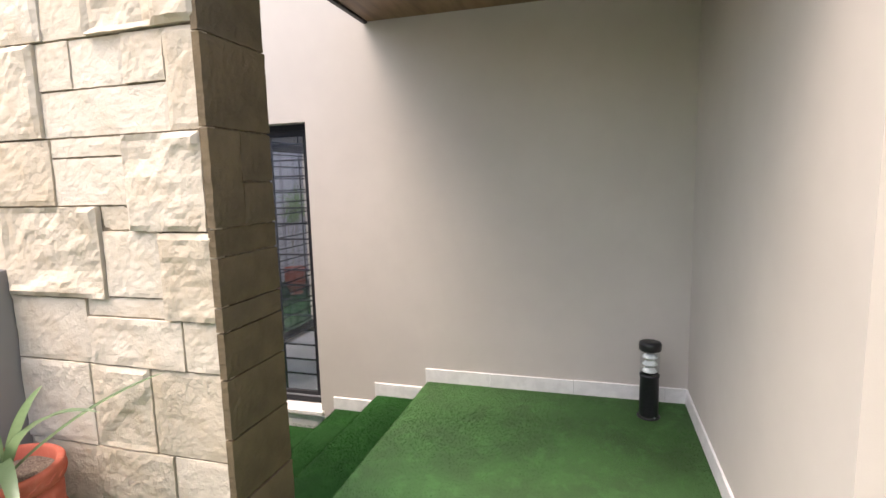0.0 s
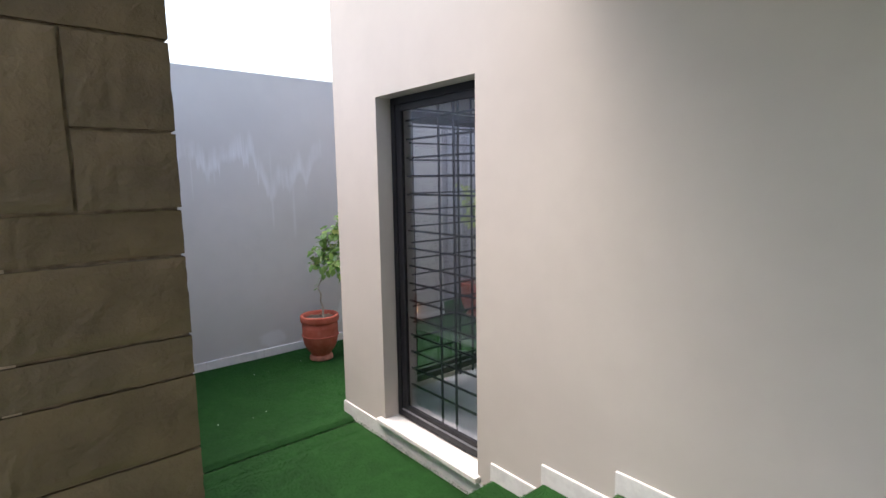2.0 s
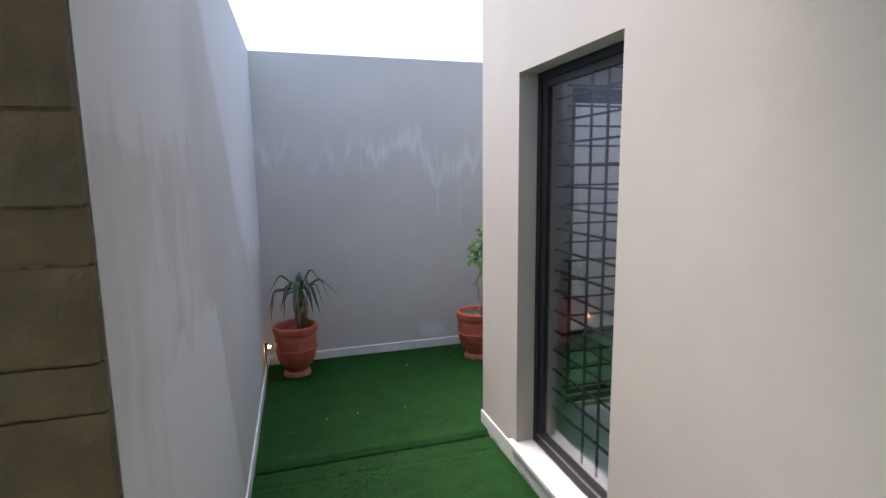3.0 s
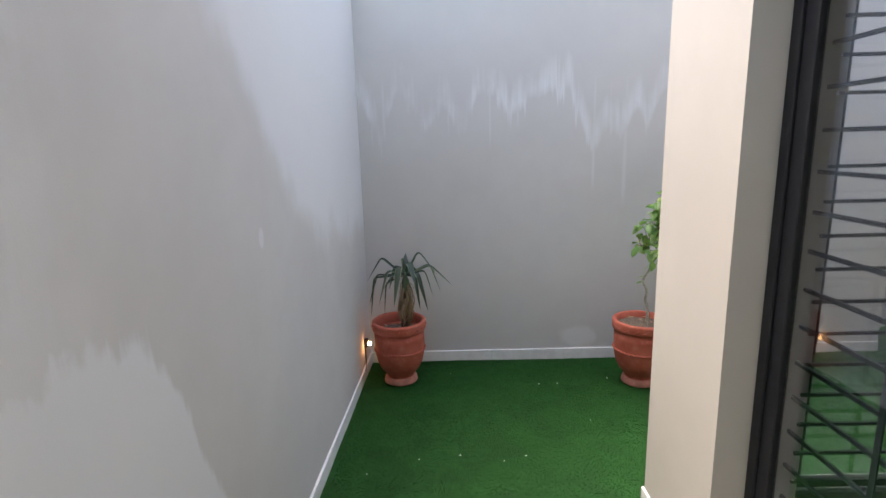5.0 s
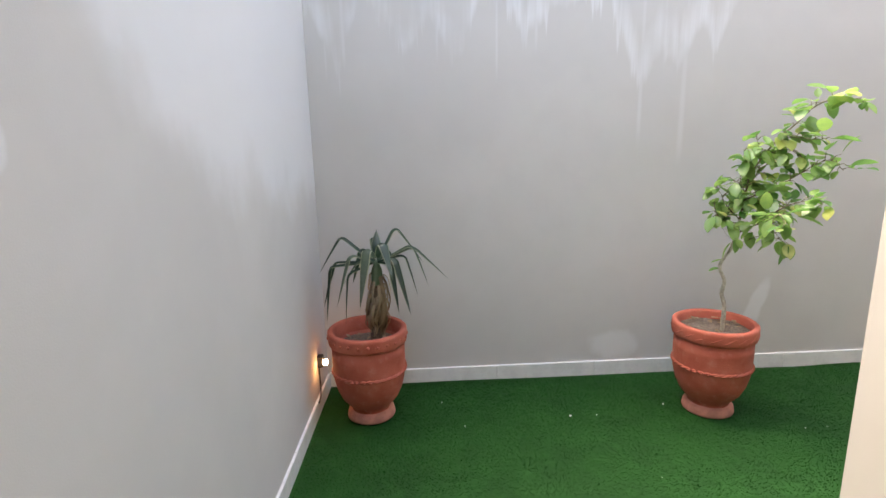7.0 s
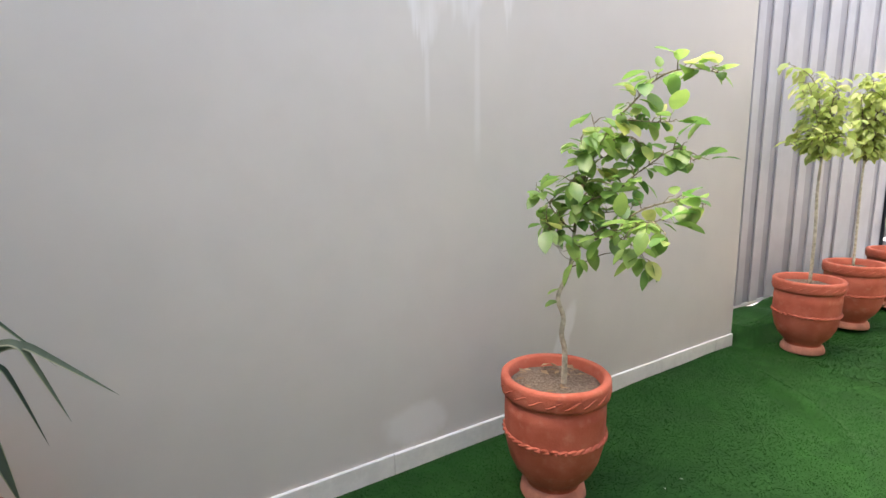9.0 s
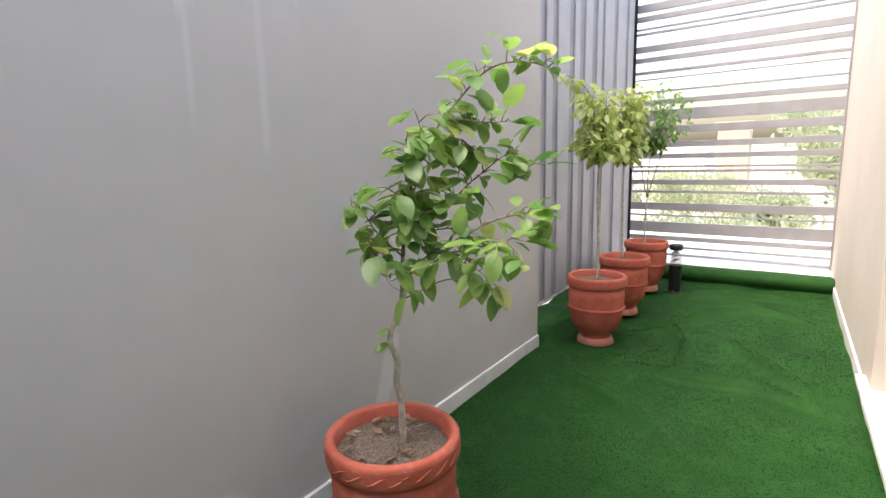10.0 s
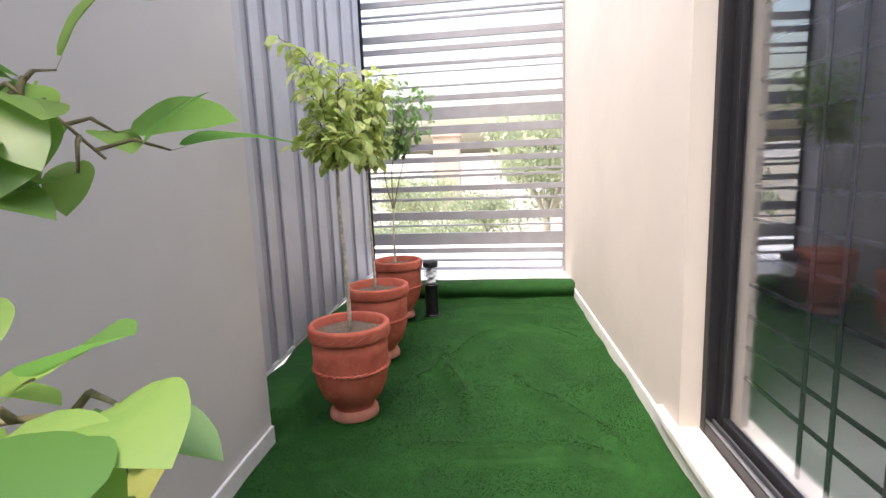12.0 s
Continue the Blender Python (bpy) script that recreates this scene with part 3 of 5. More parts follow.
def skirting(name, start, along, length, out, z0, tall=0.105, tile=0.61, offset=0.0):
    """A run of marble skirting tiles on a thin bed."""
    s, d, o = Vector((*start, 0)), Vector((*along, 0)), Vector((*out, 0))

    def slab(mname, a, b, t0, t1, za, zb, mat):
        p = [s + d * a + o * t0, s + d * b + o * t0, s + d * b + o * t1, s + d * a + o * t1]
        c = 0.003
        q = [s + d * a + o * t0, s + d * b + o * t0, s + d * (b - c) + o * (t1 - c), s + d * (a + c) + o * (t1 - c)]
        v = [(v.x, v.y, za) for v in p] + [(v.x, v.y, zb - c) for v in p] + [(v.x, v.y, zb) for v in q]
        f = [(3, 2, 1, 0)]
        for k in (0, 4):
            for i in range(4):
                j = (i + 1) % 4
                f.append((k + i, k + j, k + 4 + j, k + 4 + i))
        f.append((8, 9, 10, 11))
        return mesh_of(mname, v, f, mat)

    base = structure(name, slab(name, 0, length, 0, 0.006, z0 - 0.03, z0 + tall - 0.006, grout), "pale marble tile skirting with thin joints", "skirting")
    a = 0.0
    first = tile - offset if offset else tile
    while a < length - 0.01:
        b = min(length, a + first)
        first = tile
        part("tile", slab("tile", a + 0.0012, b - 0.0012, 0.0, 0.013 + random.uniform(-0.001, 0.0015), z0 - 0.03, z0 + tall + random.uniform(-0.0015, 0.001), tile_mat), base)
        a = b
    return base


skirting("baseboard_north", (-1.66, NORTH), (1, 0), WALL_END + 1.66, (0, -1), 0, 0.093, 0.62, 0.2)
_d = Vector((west_x(NORTH) - west_x(STEP[0]), NORTH - STEP[0])).normalized()
skirting("baseboard_west", (west_x(STEP[0]), STEP[0]), tuple(_d), 3.62, (_d.y, -_d.x), 0, 0.09, 0.62, 0.3)
skirting("baseboard_window", (0, 0.012), (0, -1), -STEP[0] + 0.012, (-1, 0), 0, 0.1, 0.62)
for _i in range(2):
    skirting("baseboard_step", (0, STEP[_i] + 0.002), (0, -1), STEP[_i] - STEP[_i + 1], (-1, 0), TREAD[_i], 0.105, 0.62)
skirting("baseboard_upper", (0, STEP[2] + 0.002), (0, -1), STEP[2] - SOUTH, (-1, 0), UP, 0.105, 0.62, 0.1)
skirting("baseboard_south", (-2.325, SOUTH), (1, 0), 2.31, (0, 1), UP, 0.105, 0.62)
skirting("baseboard_strip", (0.0, 0), (1, 0), 5.5, (0, 1), 0, 0.085, 0.62, 0.35)

# ---------------------------------------------------------------- windows and grilles


def frame_box(name, parent, to_world, u0, u1, z0, z1, d0, d1, w, mat, label=""):
    """Four mitred bars round an opening, as one mesh; u along the wall, d into it."""
    pairs = [((u0, d0, z0), (u0 + w, d1, z1)), ((u1 - w, d0, z0), (u1, d1, z1)), ((u0 + w, d0, z1 - w), (u1 - w, d1, z1)), ((u0 + w, d0, z0), (u1 - w, d1, z0 + w))]
    me = boxes_mesh(name, pairs, mat, 0.004)
    me.transform(to_world)
    return part(name, me, parent, label)


def window(name, to_world, u0, u1, z0, z1, leaves, label, inset=0.125, horn=0.06):
    """Sliding window: outer frame, sashes, panes, gaskets, track and stone sill."""
    root = tagged(new(name, None), label, "window", kind="structure")
    frame_box("window_frame", root, to_world, u0, u1, z0, z1, inset, inset + 0.08, 0.05, frame_metal)
    step = (u1 - u0 - 0.1) / leaves
    for k in range(leaves):
        a = u0 + 0.05 + step * k - (0.025 if k else 0)
        b = u0 + 0.05 + step * (k + 1) + (0.025 if k < leaves - 1 else 0)
        d = inset + 0.01 + 0.033 * (k % 2)
        sash = frame_box("sash", root, to_world, a, b, z0 + 0.035, z1 - 0.035, d, d + 0.03, 0.062, frame_metal)
        me = box_mesh("pane", (a + 0.058, d + 0.012, z0 + 0.093), (b - 0.058, d + 0.018, z1 - 0.093), pane_glass)
        me.transform(to_world)
        p = part("pane", me, sash, "clear window glass")
        p.visible_shadow = False
        frame_box("gasket", sash, to_world, a + 0.056, b - 0.056, z0 + 0.091, z1 - 0.091, d + 0.004, d + 0.012, 0.006, gasket)
    for k in range(3):
        me = box_mesh("track", (u0 + 0.05, inset + 0.003 + 0.026 * k, z0 + 0.05), (u1 - 0.05, inset + 0.011 + 0.026 * k, z0 + 0.062), track_metal)
        me.transform(to_world)
        part("track", me, root, "worn aluminium sliding track")
    me = box_mesh("sill", (u0 - 0.025, -0.045, z0 - 0.038), (u1 + horn, inset - 0.001, z0 - 0.004), marble, 0.004)
    me.transform(to_world)
    part("sill", me, root, "white marble sill")
    return root


TO_W1 = Matrix(((0, 1, 0, 0), (1, 0, 0, 0), (0, 0, 1, 0), (0, 0, 0, 1)))       # u = y, d = x
TO_W2 = Matrix(((1, 0, 0, 0), (0, -1, 0, 0), (0, 0, 1, 0), (0, 0, 0, 1)))      # u = x, d = -y
window("window_1", TO_W1, W1[0], W1[1], W1[2], W1[3], 1, "tall black framed window with a white marble sill")
window("window_2", TO_W2, W2[0], W2[1], W2[2], W2[3], 2, "black framed sliding glass door onto the turf", 0.088, 0.22)


def grille(to_world, u0, u1, z0, z1, depth, uprights):
    root = tagged(new("window_grille", None), "dark iron security grille of thin bars behind the glass", "grille", "window grilles")
    level = 2.0 - 0.139 * 12
    while level < z1:
        me = box_mesh("bar", (u0 - 0.05, depth - 0.006, level - 0.007), (u1 + 0.05, depth + 0.006, level + 0.007), bar_metal)
        me.transform(to_world)
        part("bar", me, root)
        level += 0.139
    for u in uprights:
        me = box_mesh("upright", (u - 0.011, depth - 0.012, z0), (u + 0.011, depth - 0.0062, z1), bar_metal)
        me.transform(to_world)
        part("upright", me, root)
    return root


grille(TO_W1, W1[0], W1[1], 0.13, 2.74, THICK + 0.04, (-0.96, -1.12))
grille(TO_W2, W2[0], W2[1], 0.13, 2.74, THICK + 0.03, (1.08, 1.24, 2.1, 2.26))

# ---------------------------------------------------------------- east screens
# slats of the end fence: height of the middle, height of the slat
SLATS = [(0.152, 0.025), (0.245, 0.025), (0.354, 0.056), (0.486, 0.134), (0.636, 0.018), (0.744, 0.091), (0.925, 0.03), (1.042, 0.06), (1.175, 0.03), (1.23, 0.024),
         (1.353, 0.058), (1.492, 0.07), (1.668, 0.088), (1.841, 0.128), (1.999, 0.058), (2.125, 0.02), (2.272, 0.013), (2.354, 0.035), (2.502, 0.056), (2.63, 0.072),
         (2.807, 0.026), (2.863, 0.022), (2.98, 0.06), (3.1, 0.09), (3.24, 0.04), (3.36, 0.07)]
slat_fence = tagged(new("slat_fence", None), "grey metal fence of horizontal slats of mixed widths", "fence")
slat_fence.matrix_basis = pose(FENCE_X, 0.02, 0.115, 0, 0, -4)
for _z, _h in SLATS:
    part("slat", box_mesh("slat", (-0.02, 0.0, _z - _h / 2 - 0.115), (0.02, SCREEN_Y + 0.1, _z + _h / 2 - 0.115), slat_metal, min(0.003, _h * 0.2)), slat_fence)
for _y in (-0.018, SCREEN_Y + 0.1):
    part("post", box_mesh("post", (-0.025, _y, 0), (0.03, _y + (0.018 if _y < 0 else 0.05), 3.42), slat_metal, 0.003), slat_fence)

fin_screen = tagged(new("fin_screen", None), "lilac grey fluted metal screen of vertical fins", "screen")
fin_screen.location = (WALL_END, SCREEN_Y, 0.115)
part("backing", box_mesh("backing", (0.005, 0.008, 0.031), (3.48, 0.06, 3.5), fin_dark), fin_screen)
part("rail", box_mesh("rail", (0.005, 0.0, 0.0), (3.48, 0.06, 0.03), white_paint), fin_screen, "white painted base rail")
# fins: start and end along the screen
for _a, _b in ((0.06, 0.2), (0.3, 0.41), (0.5, 0.6), (0.71, 0.84), (0.96, 1.22), (1.36, 1.49), (1.65, 1.84), (2.0, 2.14), (2.24, 2.55), (2.7, 3.02), (3.16, 3.36)):
    part("fin", box_mesh("fin", (_a, -0.01, 0.031), (_b, 0.0075, 3.5), fin_light, 0.004), fin_screen)
part("post", box_mesh("post", (3.45, -0.02, 0.031), (3.48, 0.0075, 3.5), bar_metal, 0.003), fin_screen, "dark corner post")

# ---------------------------------------------------------------- stone pier
PIER_W = -2.125


def stone_mesh(w, h, deep, rough, seed, mat):
    """One dressed stone: u across, v up, bulging out along w."""
    nu, nv = max(5, int(w / 0.022)), max(5, int(h / 0.022))
    verts, faces = [], []
    for i in range(nu + 1):
        for j in range(nv + 1):
            u, v = i / nu, j / nv
            e = min(u * w, (1 - u) * w, v * h, (1 - v) * h)
            k = min(1.0, e / 0.022)
            q = Vector((u * w * 7 + seed * 3.1, v * h * 7, seed))
            d = deep + rough * (0.6 * noise.noise(q * 0.55) + 0.4 * noise.noise(q * 1.7) + 0.25 * noise.noise(q * 4.1)) * k + 0.002 * noise.noise(q * 5)
            if rough > 0.012:
                chip = noise.noise(Vector((u * w * 2.2 + seed, v * h * 2.2, seed * 0.7)))
                c = min(1.0, max(0.0, (chip + 0.16) / 0.2))
                d += rough * (0.85 * c * c * (3 - 2 * c) - 0.4) * k
            d = max(0.004, d - 0.004 * (1 - k) * (0.5 + noise.noise(q * 1.3)))
            jit = 0.003 * noise.noise(Vector((u * 9 + seed, v * 9, 2)))
            verts.append((u * w + jit, v * h + jit, d))
    for i in range(nu):
        for j in range(nv):
            a = i * (nv + 1) + j
            faces.append((a, a + nv + 1, a + nv + 2, a + 1))
    rim = [i * (nv + 1) for i in range(nu + 1)] + [nu * (nv + 1) + j for j in range(1, nv + 1)]
    rim += [i * (nv + 1) + nv for i in range(nu - 1, -1, -1)] + [j for j in range(nv - 1, 0, -1)]
    base = len(verts)
    for q in rim:
        verts.append((verts[q][0], verts[q][1], -0.012))
    for i in range(len(rim)):
        k = (i + 1) % len(rim)
        faces.append((rim[k], rim[i], base + i, base + k))
    return mesh_of("stone", verts, faces, mat)


pier = structure("wall_pier", box_mesh("wall_pier", (PIER_W + 0.004, PIER_S + 0.003, UP - 0.1), (-1.782, -0.6, SOFFIT - 0.001), mortar), "pier clad in cream split-faced sandstone", "wall")
# west face: y0, y1, z0, z1, roughness in millimetres
WEST_UPPER = [(-2.51, -2.02, 2.96, 3.255, 8), (-2.02, -1.55, 2.96, 3.255, 14), (-1.55, -0.9, 2.96, 3.255, 6),
              (-2.51, -1.98, 2.655, 2.96, 30), (-1.98, -1.75, 2.655, 2.96, 4), (-1.75, -1.3, 2.655, 2.96, 16), (-1.3, -0.7, 2.655, 2.96, 6),
              (-2.51, -2.335, 2.28, 2.65, 16), (-2.335, -2.14, 2.465, 2.65, 12), (-2.14, -1.875, 2.465, 2.65, 5), (-1.875, -1.7, 2.465, 2.65, 5),
              (-1.7, -1.35, 2.28, 2.65, 22), (-1.35, -0.8, 2.3, 2.65, 6), (-2.335, -1.7, 2.28, 2.46, 4)]
WEST_LOWER = [(-2.475, -2.105, 1.9, 2.275, 24), (-2.105, -1.72, 2.2, 2.275, 3), (-2.105, -1.72, 2.005, 2.195, 5), (-1.72, -1.35, 2.005, 2.275, 14), (-1.35, -0.8, 1.95, 2.295, 5),
              (-2.51, -2.236, 1.545, 1.895, 22), (-2.236, -1.945, 1.63, 1.9, 5), (-2.105, -1.945, 1.905, 2.0, 4), (-1.94, -1.4, 1.62, 2.0, 26), (-1.395, -0.8, 1.6, 1.945, 8)]
WEST_FOOT = [(-2.51, -2.31, 1.335, 1.54, 10), (-2.305, -1.82, 1.335, 1.54, 12), (-2.23, -1.82, 1.545, 1.625, 4), (-1.815, -1.39, 1.335, 1.615, 5),
             (-2.51, -2.12, 0.96, 1.33, 10), (-2.115, -1.8, 0.96, 1.33, 14), (-1.795, -1.39, 0.96, 1.33, 8),
             (-2.51, -2.2, 0.5, 0.955, 8), (-2.195, -1.78, 0.72, 0.955, 10), (-2.195, -1.78, 0.5, 0.715, 6), (-1.775, -1.39, 0.5, 0.955, 10)]
_n = 0
for _y0, _y1, _z0, _z1, _r in WEST_UPPER + WEST_LOWER + WEST_FOOT:
    _n += 1
    _me = stone_mesh(_y1 - _y0 - 0.003, _z1 - _z0 - 0.003, 0.009 + _r * 0.0008 + random.uniform(-0.005, 0.007), _r * 0.0009, _n, stone)
    part("stone", _me, pier, at=Matrix(((0, 0, -1, PIER_W + 0.01), (-1, 0, 0, _y1 - 0.0015), (0, 1, 0, _z0 + 0.0015), (0, 0, 0, 1))))
# the slip at the corner beside the large rough stone
part("stone", box_mesh("stone", (PIER_W - 0.012, -2.51, 1.905), (PIER_W + 0.02, -2.479, 2.274), stone, 0.003), pier)
# south face: x0, x1, z0, z1
SOUTH_STONES = [(-2.16, -1.775, 2.96, 3.255), (-2.16, -1.775, 2.62, 2.955), (-2.16, -1.775, 2.285, 2.615), (-2.16, -1.98, 1.912, 2.28), (-1.975, -1.775, 2.085, 2.28), (-1.975, -1.775, 1.912, 2.08),
                (-2.16, -1.775, 1.803, 1.907), (-2.16, -1.775, 1.612, 1.798), (-2.16, -1.775, 1.512, 1.607), (-2.16, -1.775, 1.325, 1.507), (-2.16, -1.775, 1.08, 1.32), (-2.16, -1.775, 0.8, 1.075), (-2.16, -1.775, 0.5, 0.795)]
for _x0, _x1, _z0, _z1 in SOUTH_STONES:
    _n += 1
    _me = stone_mesh(_x1 - _x0 - 0.003, _z1 - _z0 - 0.003, 0.021 + random.uniform(-0.003, 0.005), 0.005, _n, shaded_sawn_stone)
    part("stone", _me, pier, at=Matrix(((1, 0, 0, _x0 + 0.0025), (0, 0, -1, PIER_S + 0.012), (0, 1, 0, _z0 + 0.0025), (0, 0, 0, 1))))

# ---------------------------------------------------------------- pots


def pot_root(label, soil_z=0.455, knobs=False):
    root = tagged(new("flower_pot", None), label, "flower pot", "terracotta pots")
    body = [(0.105, 0.05), (0.106, 0.064), (0.124, 0.085), (0.153, 0.12), (0.176, 0.17), (0.19, 0.23), (0.195, 0.29), (0.196, 0.36), (0.195, 0.425), (0.178, 0.425), (0.175, 0.25), (0.0, 0.2)]
    bowl = part("body", lathe_mesh("body", body, terracotta, 56), root)
    rim = [(0.178, 0.4255), (0.196, 0.4255), (0.207, 0.432), (0.21, 0.445), (0.211, 0.485), (0.21, 0.497), (0.203, 0.504), (0.187, 0.504), (0.179, 0.497), (0.178, 0.4255)]
    lip = part("rim", lathe_mesh("rim", rim, terracotta, 56), root)
    wave = []
    for k in range(20):
        a0 = 2 * math.pi * k / 20
        line = []
        for i in range(9):
            s = i / 8
            a = a0 + s * 0.3
            line.append(((0.2098 * math.cos(a), 0.2098 * math.sin(a), 0.463 + 0.013 * math.sin(math.pi * (s - 0.5))), 0.0042 * math.sin(math.pi * min(1, 0.15 + s * 0.8))))
        wave.append(line)
    if knobs:
        for k in range(26):
            a = 2 * math.pi * k / 26
            knob = lathe_mesh("knob", [(0.0, -0.002), (0.009, 0.0), (0.0085, 0.004), (0.005, 0.0065), (0.0, 0.0072)], terracotta, 8)
            part("knob", knob, lip, at=Matrix.Rotation(a, 4, "Z") @ pose(0.2095, 0, 0.463 + 0.004 * (k % 2), 0, 90, 0))
    else:
        part("wave_ornament", tube_mesh("wave_ornament", wave, terracotta, 6), lip)
    for strand in range(2):
        line = []
        for i in range(145):
            a = 2 * math.pi * i / 144
            ph = a * 18 + strand * math.pi
            r = 0.1955 + 0.004 * math.cos(ph)
            line.append(((r * math.cos(a), r * math.sin(a), 0.275 + 0.0055 * math.sin(ph)), 0.0065))
        part("rope_band", tube_mesh("rope_band", [line], terracotta, 6), bowl)
    foot = [(0.0, 0.0), (0.128, 0.0), (0.131, 0.008), (0.126, 0.035), (0.116, 0.0495), (0.0, 0.0495)]
    part("foot", lathe_mesh("foot", foot, pale_clay, 48), root, "dusty pale foot ring")
    verts, faces = [], []
    for j in range(9):
        for i in range(40):
            a, r = 2 * math.pi * i / 40, 0.1775 * j / 8
            verts.append((r * math.cos(a), r * math.sin(a), soil_z + 0.012 * noise.noise(Vector((r * math.cos(a) * 14, r * math.sin(a) * 14, soil_z)))))
    for j in range(8):
        for i in range(40):
            k = (i + 1) % 40
            faces.append((j * 40 + i, (j + 1) * 40 + i, (j + 1) * 40 + k, j * 40 + k))
    part("soil", mesh_of("soil", verts, faces, soil_mat, True), root, "dry brown soil")
    return root


POTS = {"yucca": (-1.375, 1.51), "ficus": (0.478, 1.40), "lime": (3.0, 1.545), "shrub": (3.86, 1.575), "bush": (4.8, 1.6), "strap": (-2.43, -1.65)}
first_pot = pot_root("red terracotta flower pot with rope bands, standing on the turf")
first_pot.matrix_basis = pose(*POTS["ficus"], 0.004, 0, 0, 0)
yucca_pot = pot_root("red terracotta pot with a knobbed rim beside the wall", 0.405, True)
yucca_pot.matrix_basis = pose(*POTS["yucca"], 0.004, 0, 0, 40)
for _k, (_name, _turn) in enumerate((("lime", 130), ("shrub", 200), ("bush", 290))):
    copy_thing(first_pot, pose(*POTS[_name], 0.004, 0, 0, _turn))
copy_thing(first_pot, pose(*POTS["strap"], UP + 0.004, 0, 0, 77))

# dry litter on the soil of the ficus and yucca pots
_rng = random.Random(12)
for _k in range(44):
    _pot, _z = ("ficus", 0.474) if _k < 22 else ("yucca", 0.424)
    _a, _r = _rng.uniform(0, 6.28), _rng.uniform(0.05, 0.165)
    _m = mesh_of("fallen_leaf", [(0, -0.018, 0), (0.009, 0, 0.004), (0, 0.02, 0.001), (-0.008, 0, 0.003)], [(0, 1, 2, 3)], dry_leaf)
    _o = tagged(new("fallen_leaf", _m), "dry pale leaf lying on the soil", "leaf", "fallen leaves")
    _o.matrix_basis = pose(POTS[_pot][0] + _r * math.cos(_a), POTS[_pot][1] + _r * math.sin(_a), _z, _rng.uniform(-15, 15), _rng.uniform(-15, 15), _rng.uniform(0, 360)) @ Matrix.Scale(_rng.uniform(0.6, 1.5), 4)

# ---------------------------------------------------------------- trees


def leaf_mesh(name, length, width, fold, droop, mat):
    """Ovate leaf from its stalk along +x, cupped along the midrib, with a drip tip and a slight wave."""
    verts, faces = [], []
    n = 10
    for i in range(n + 1):
        s = i / n
        w = width * 0.5 * (math.sin(math.pi * (0.03 + 0.97 * s) ** 0.86) ** 0.66 if s < 0.85 else 0.56 * ((1 - s) / 0.15) ** 1.15 + 0.008)
        x = length * (0.12 + 0.88 * s)
        z = -droop * length * s * s
        for side in (-1, -0.55, 0, 0.55, 1):
            verts.append((x, side * w, z + (abs(side) ** 1.4) * fold * w * 0.8 + 0.03 * w * math.sin(11 * s + 2 * side) * abs(side)))
    for i in range(n):
        for k in range(4):
            a = i * 5 + k
            faces.append((a, a + 1, a + 6, a + 5))
    b = len(verts)
    verts += [(0, 0.0012, 0), (0, -0.0012, 0), (length * 0.13, -0.0012, -0.001), (length * 0.13, 0.0012, -0.001)]
    faces.append((b, b + 1, b + 2, b + 3))
    return mesh_of(name, verts, faces, mat, True)


def leaf_pose(p, out, droop, rng):
    """Stalk at p, blade pointing along out and hanging by droop."""
    d = Vector((out.x, out.y, out.z - droop)).normalized()
    up = Vector((rng.uniform(-0.4, 0.4), rng.uniform(-0.4, 0.4), 1))
    y = up.cross(d).normalized()
    z = d.cross(y)
    m = Matrix((d, y, z)).transposed().to_4x4()
    m.translation = p
    return m


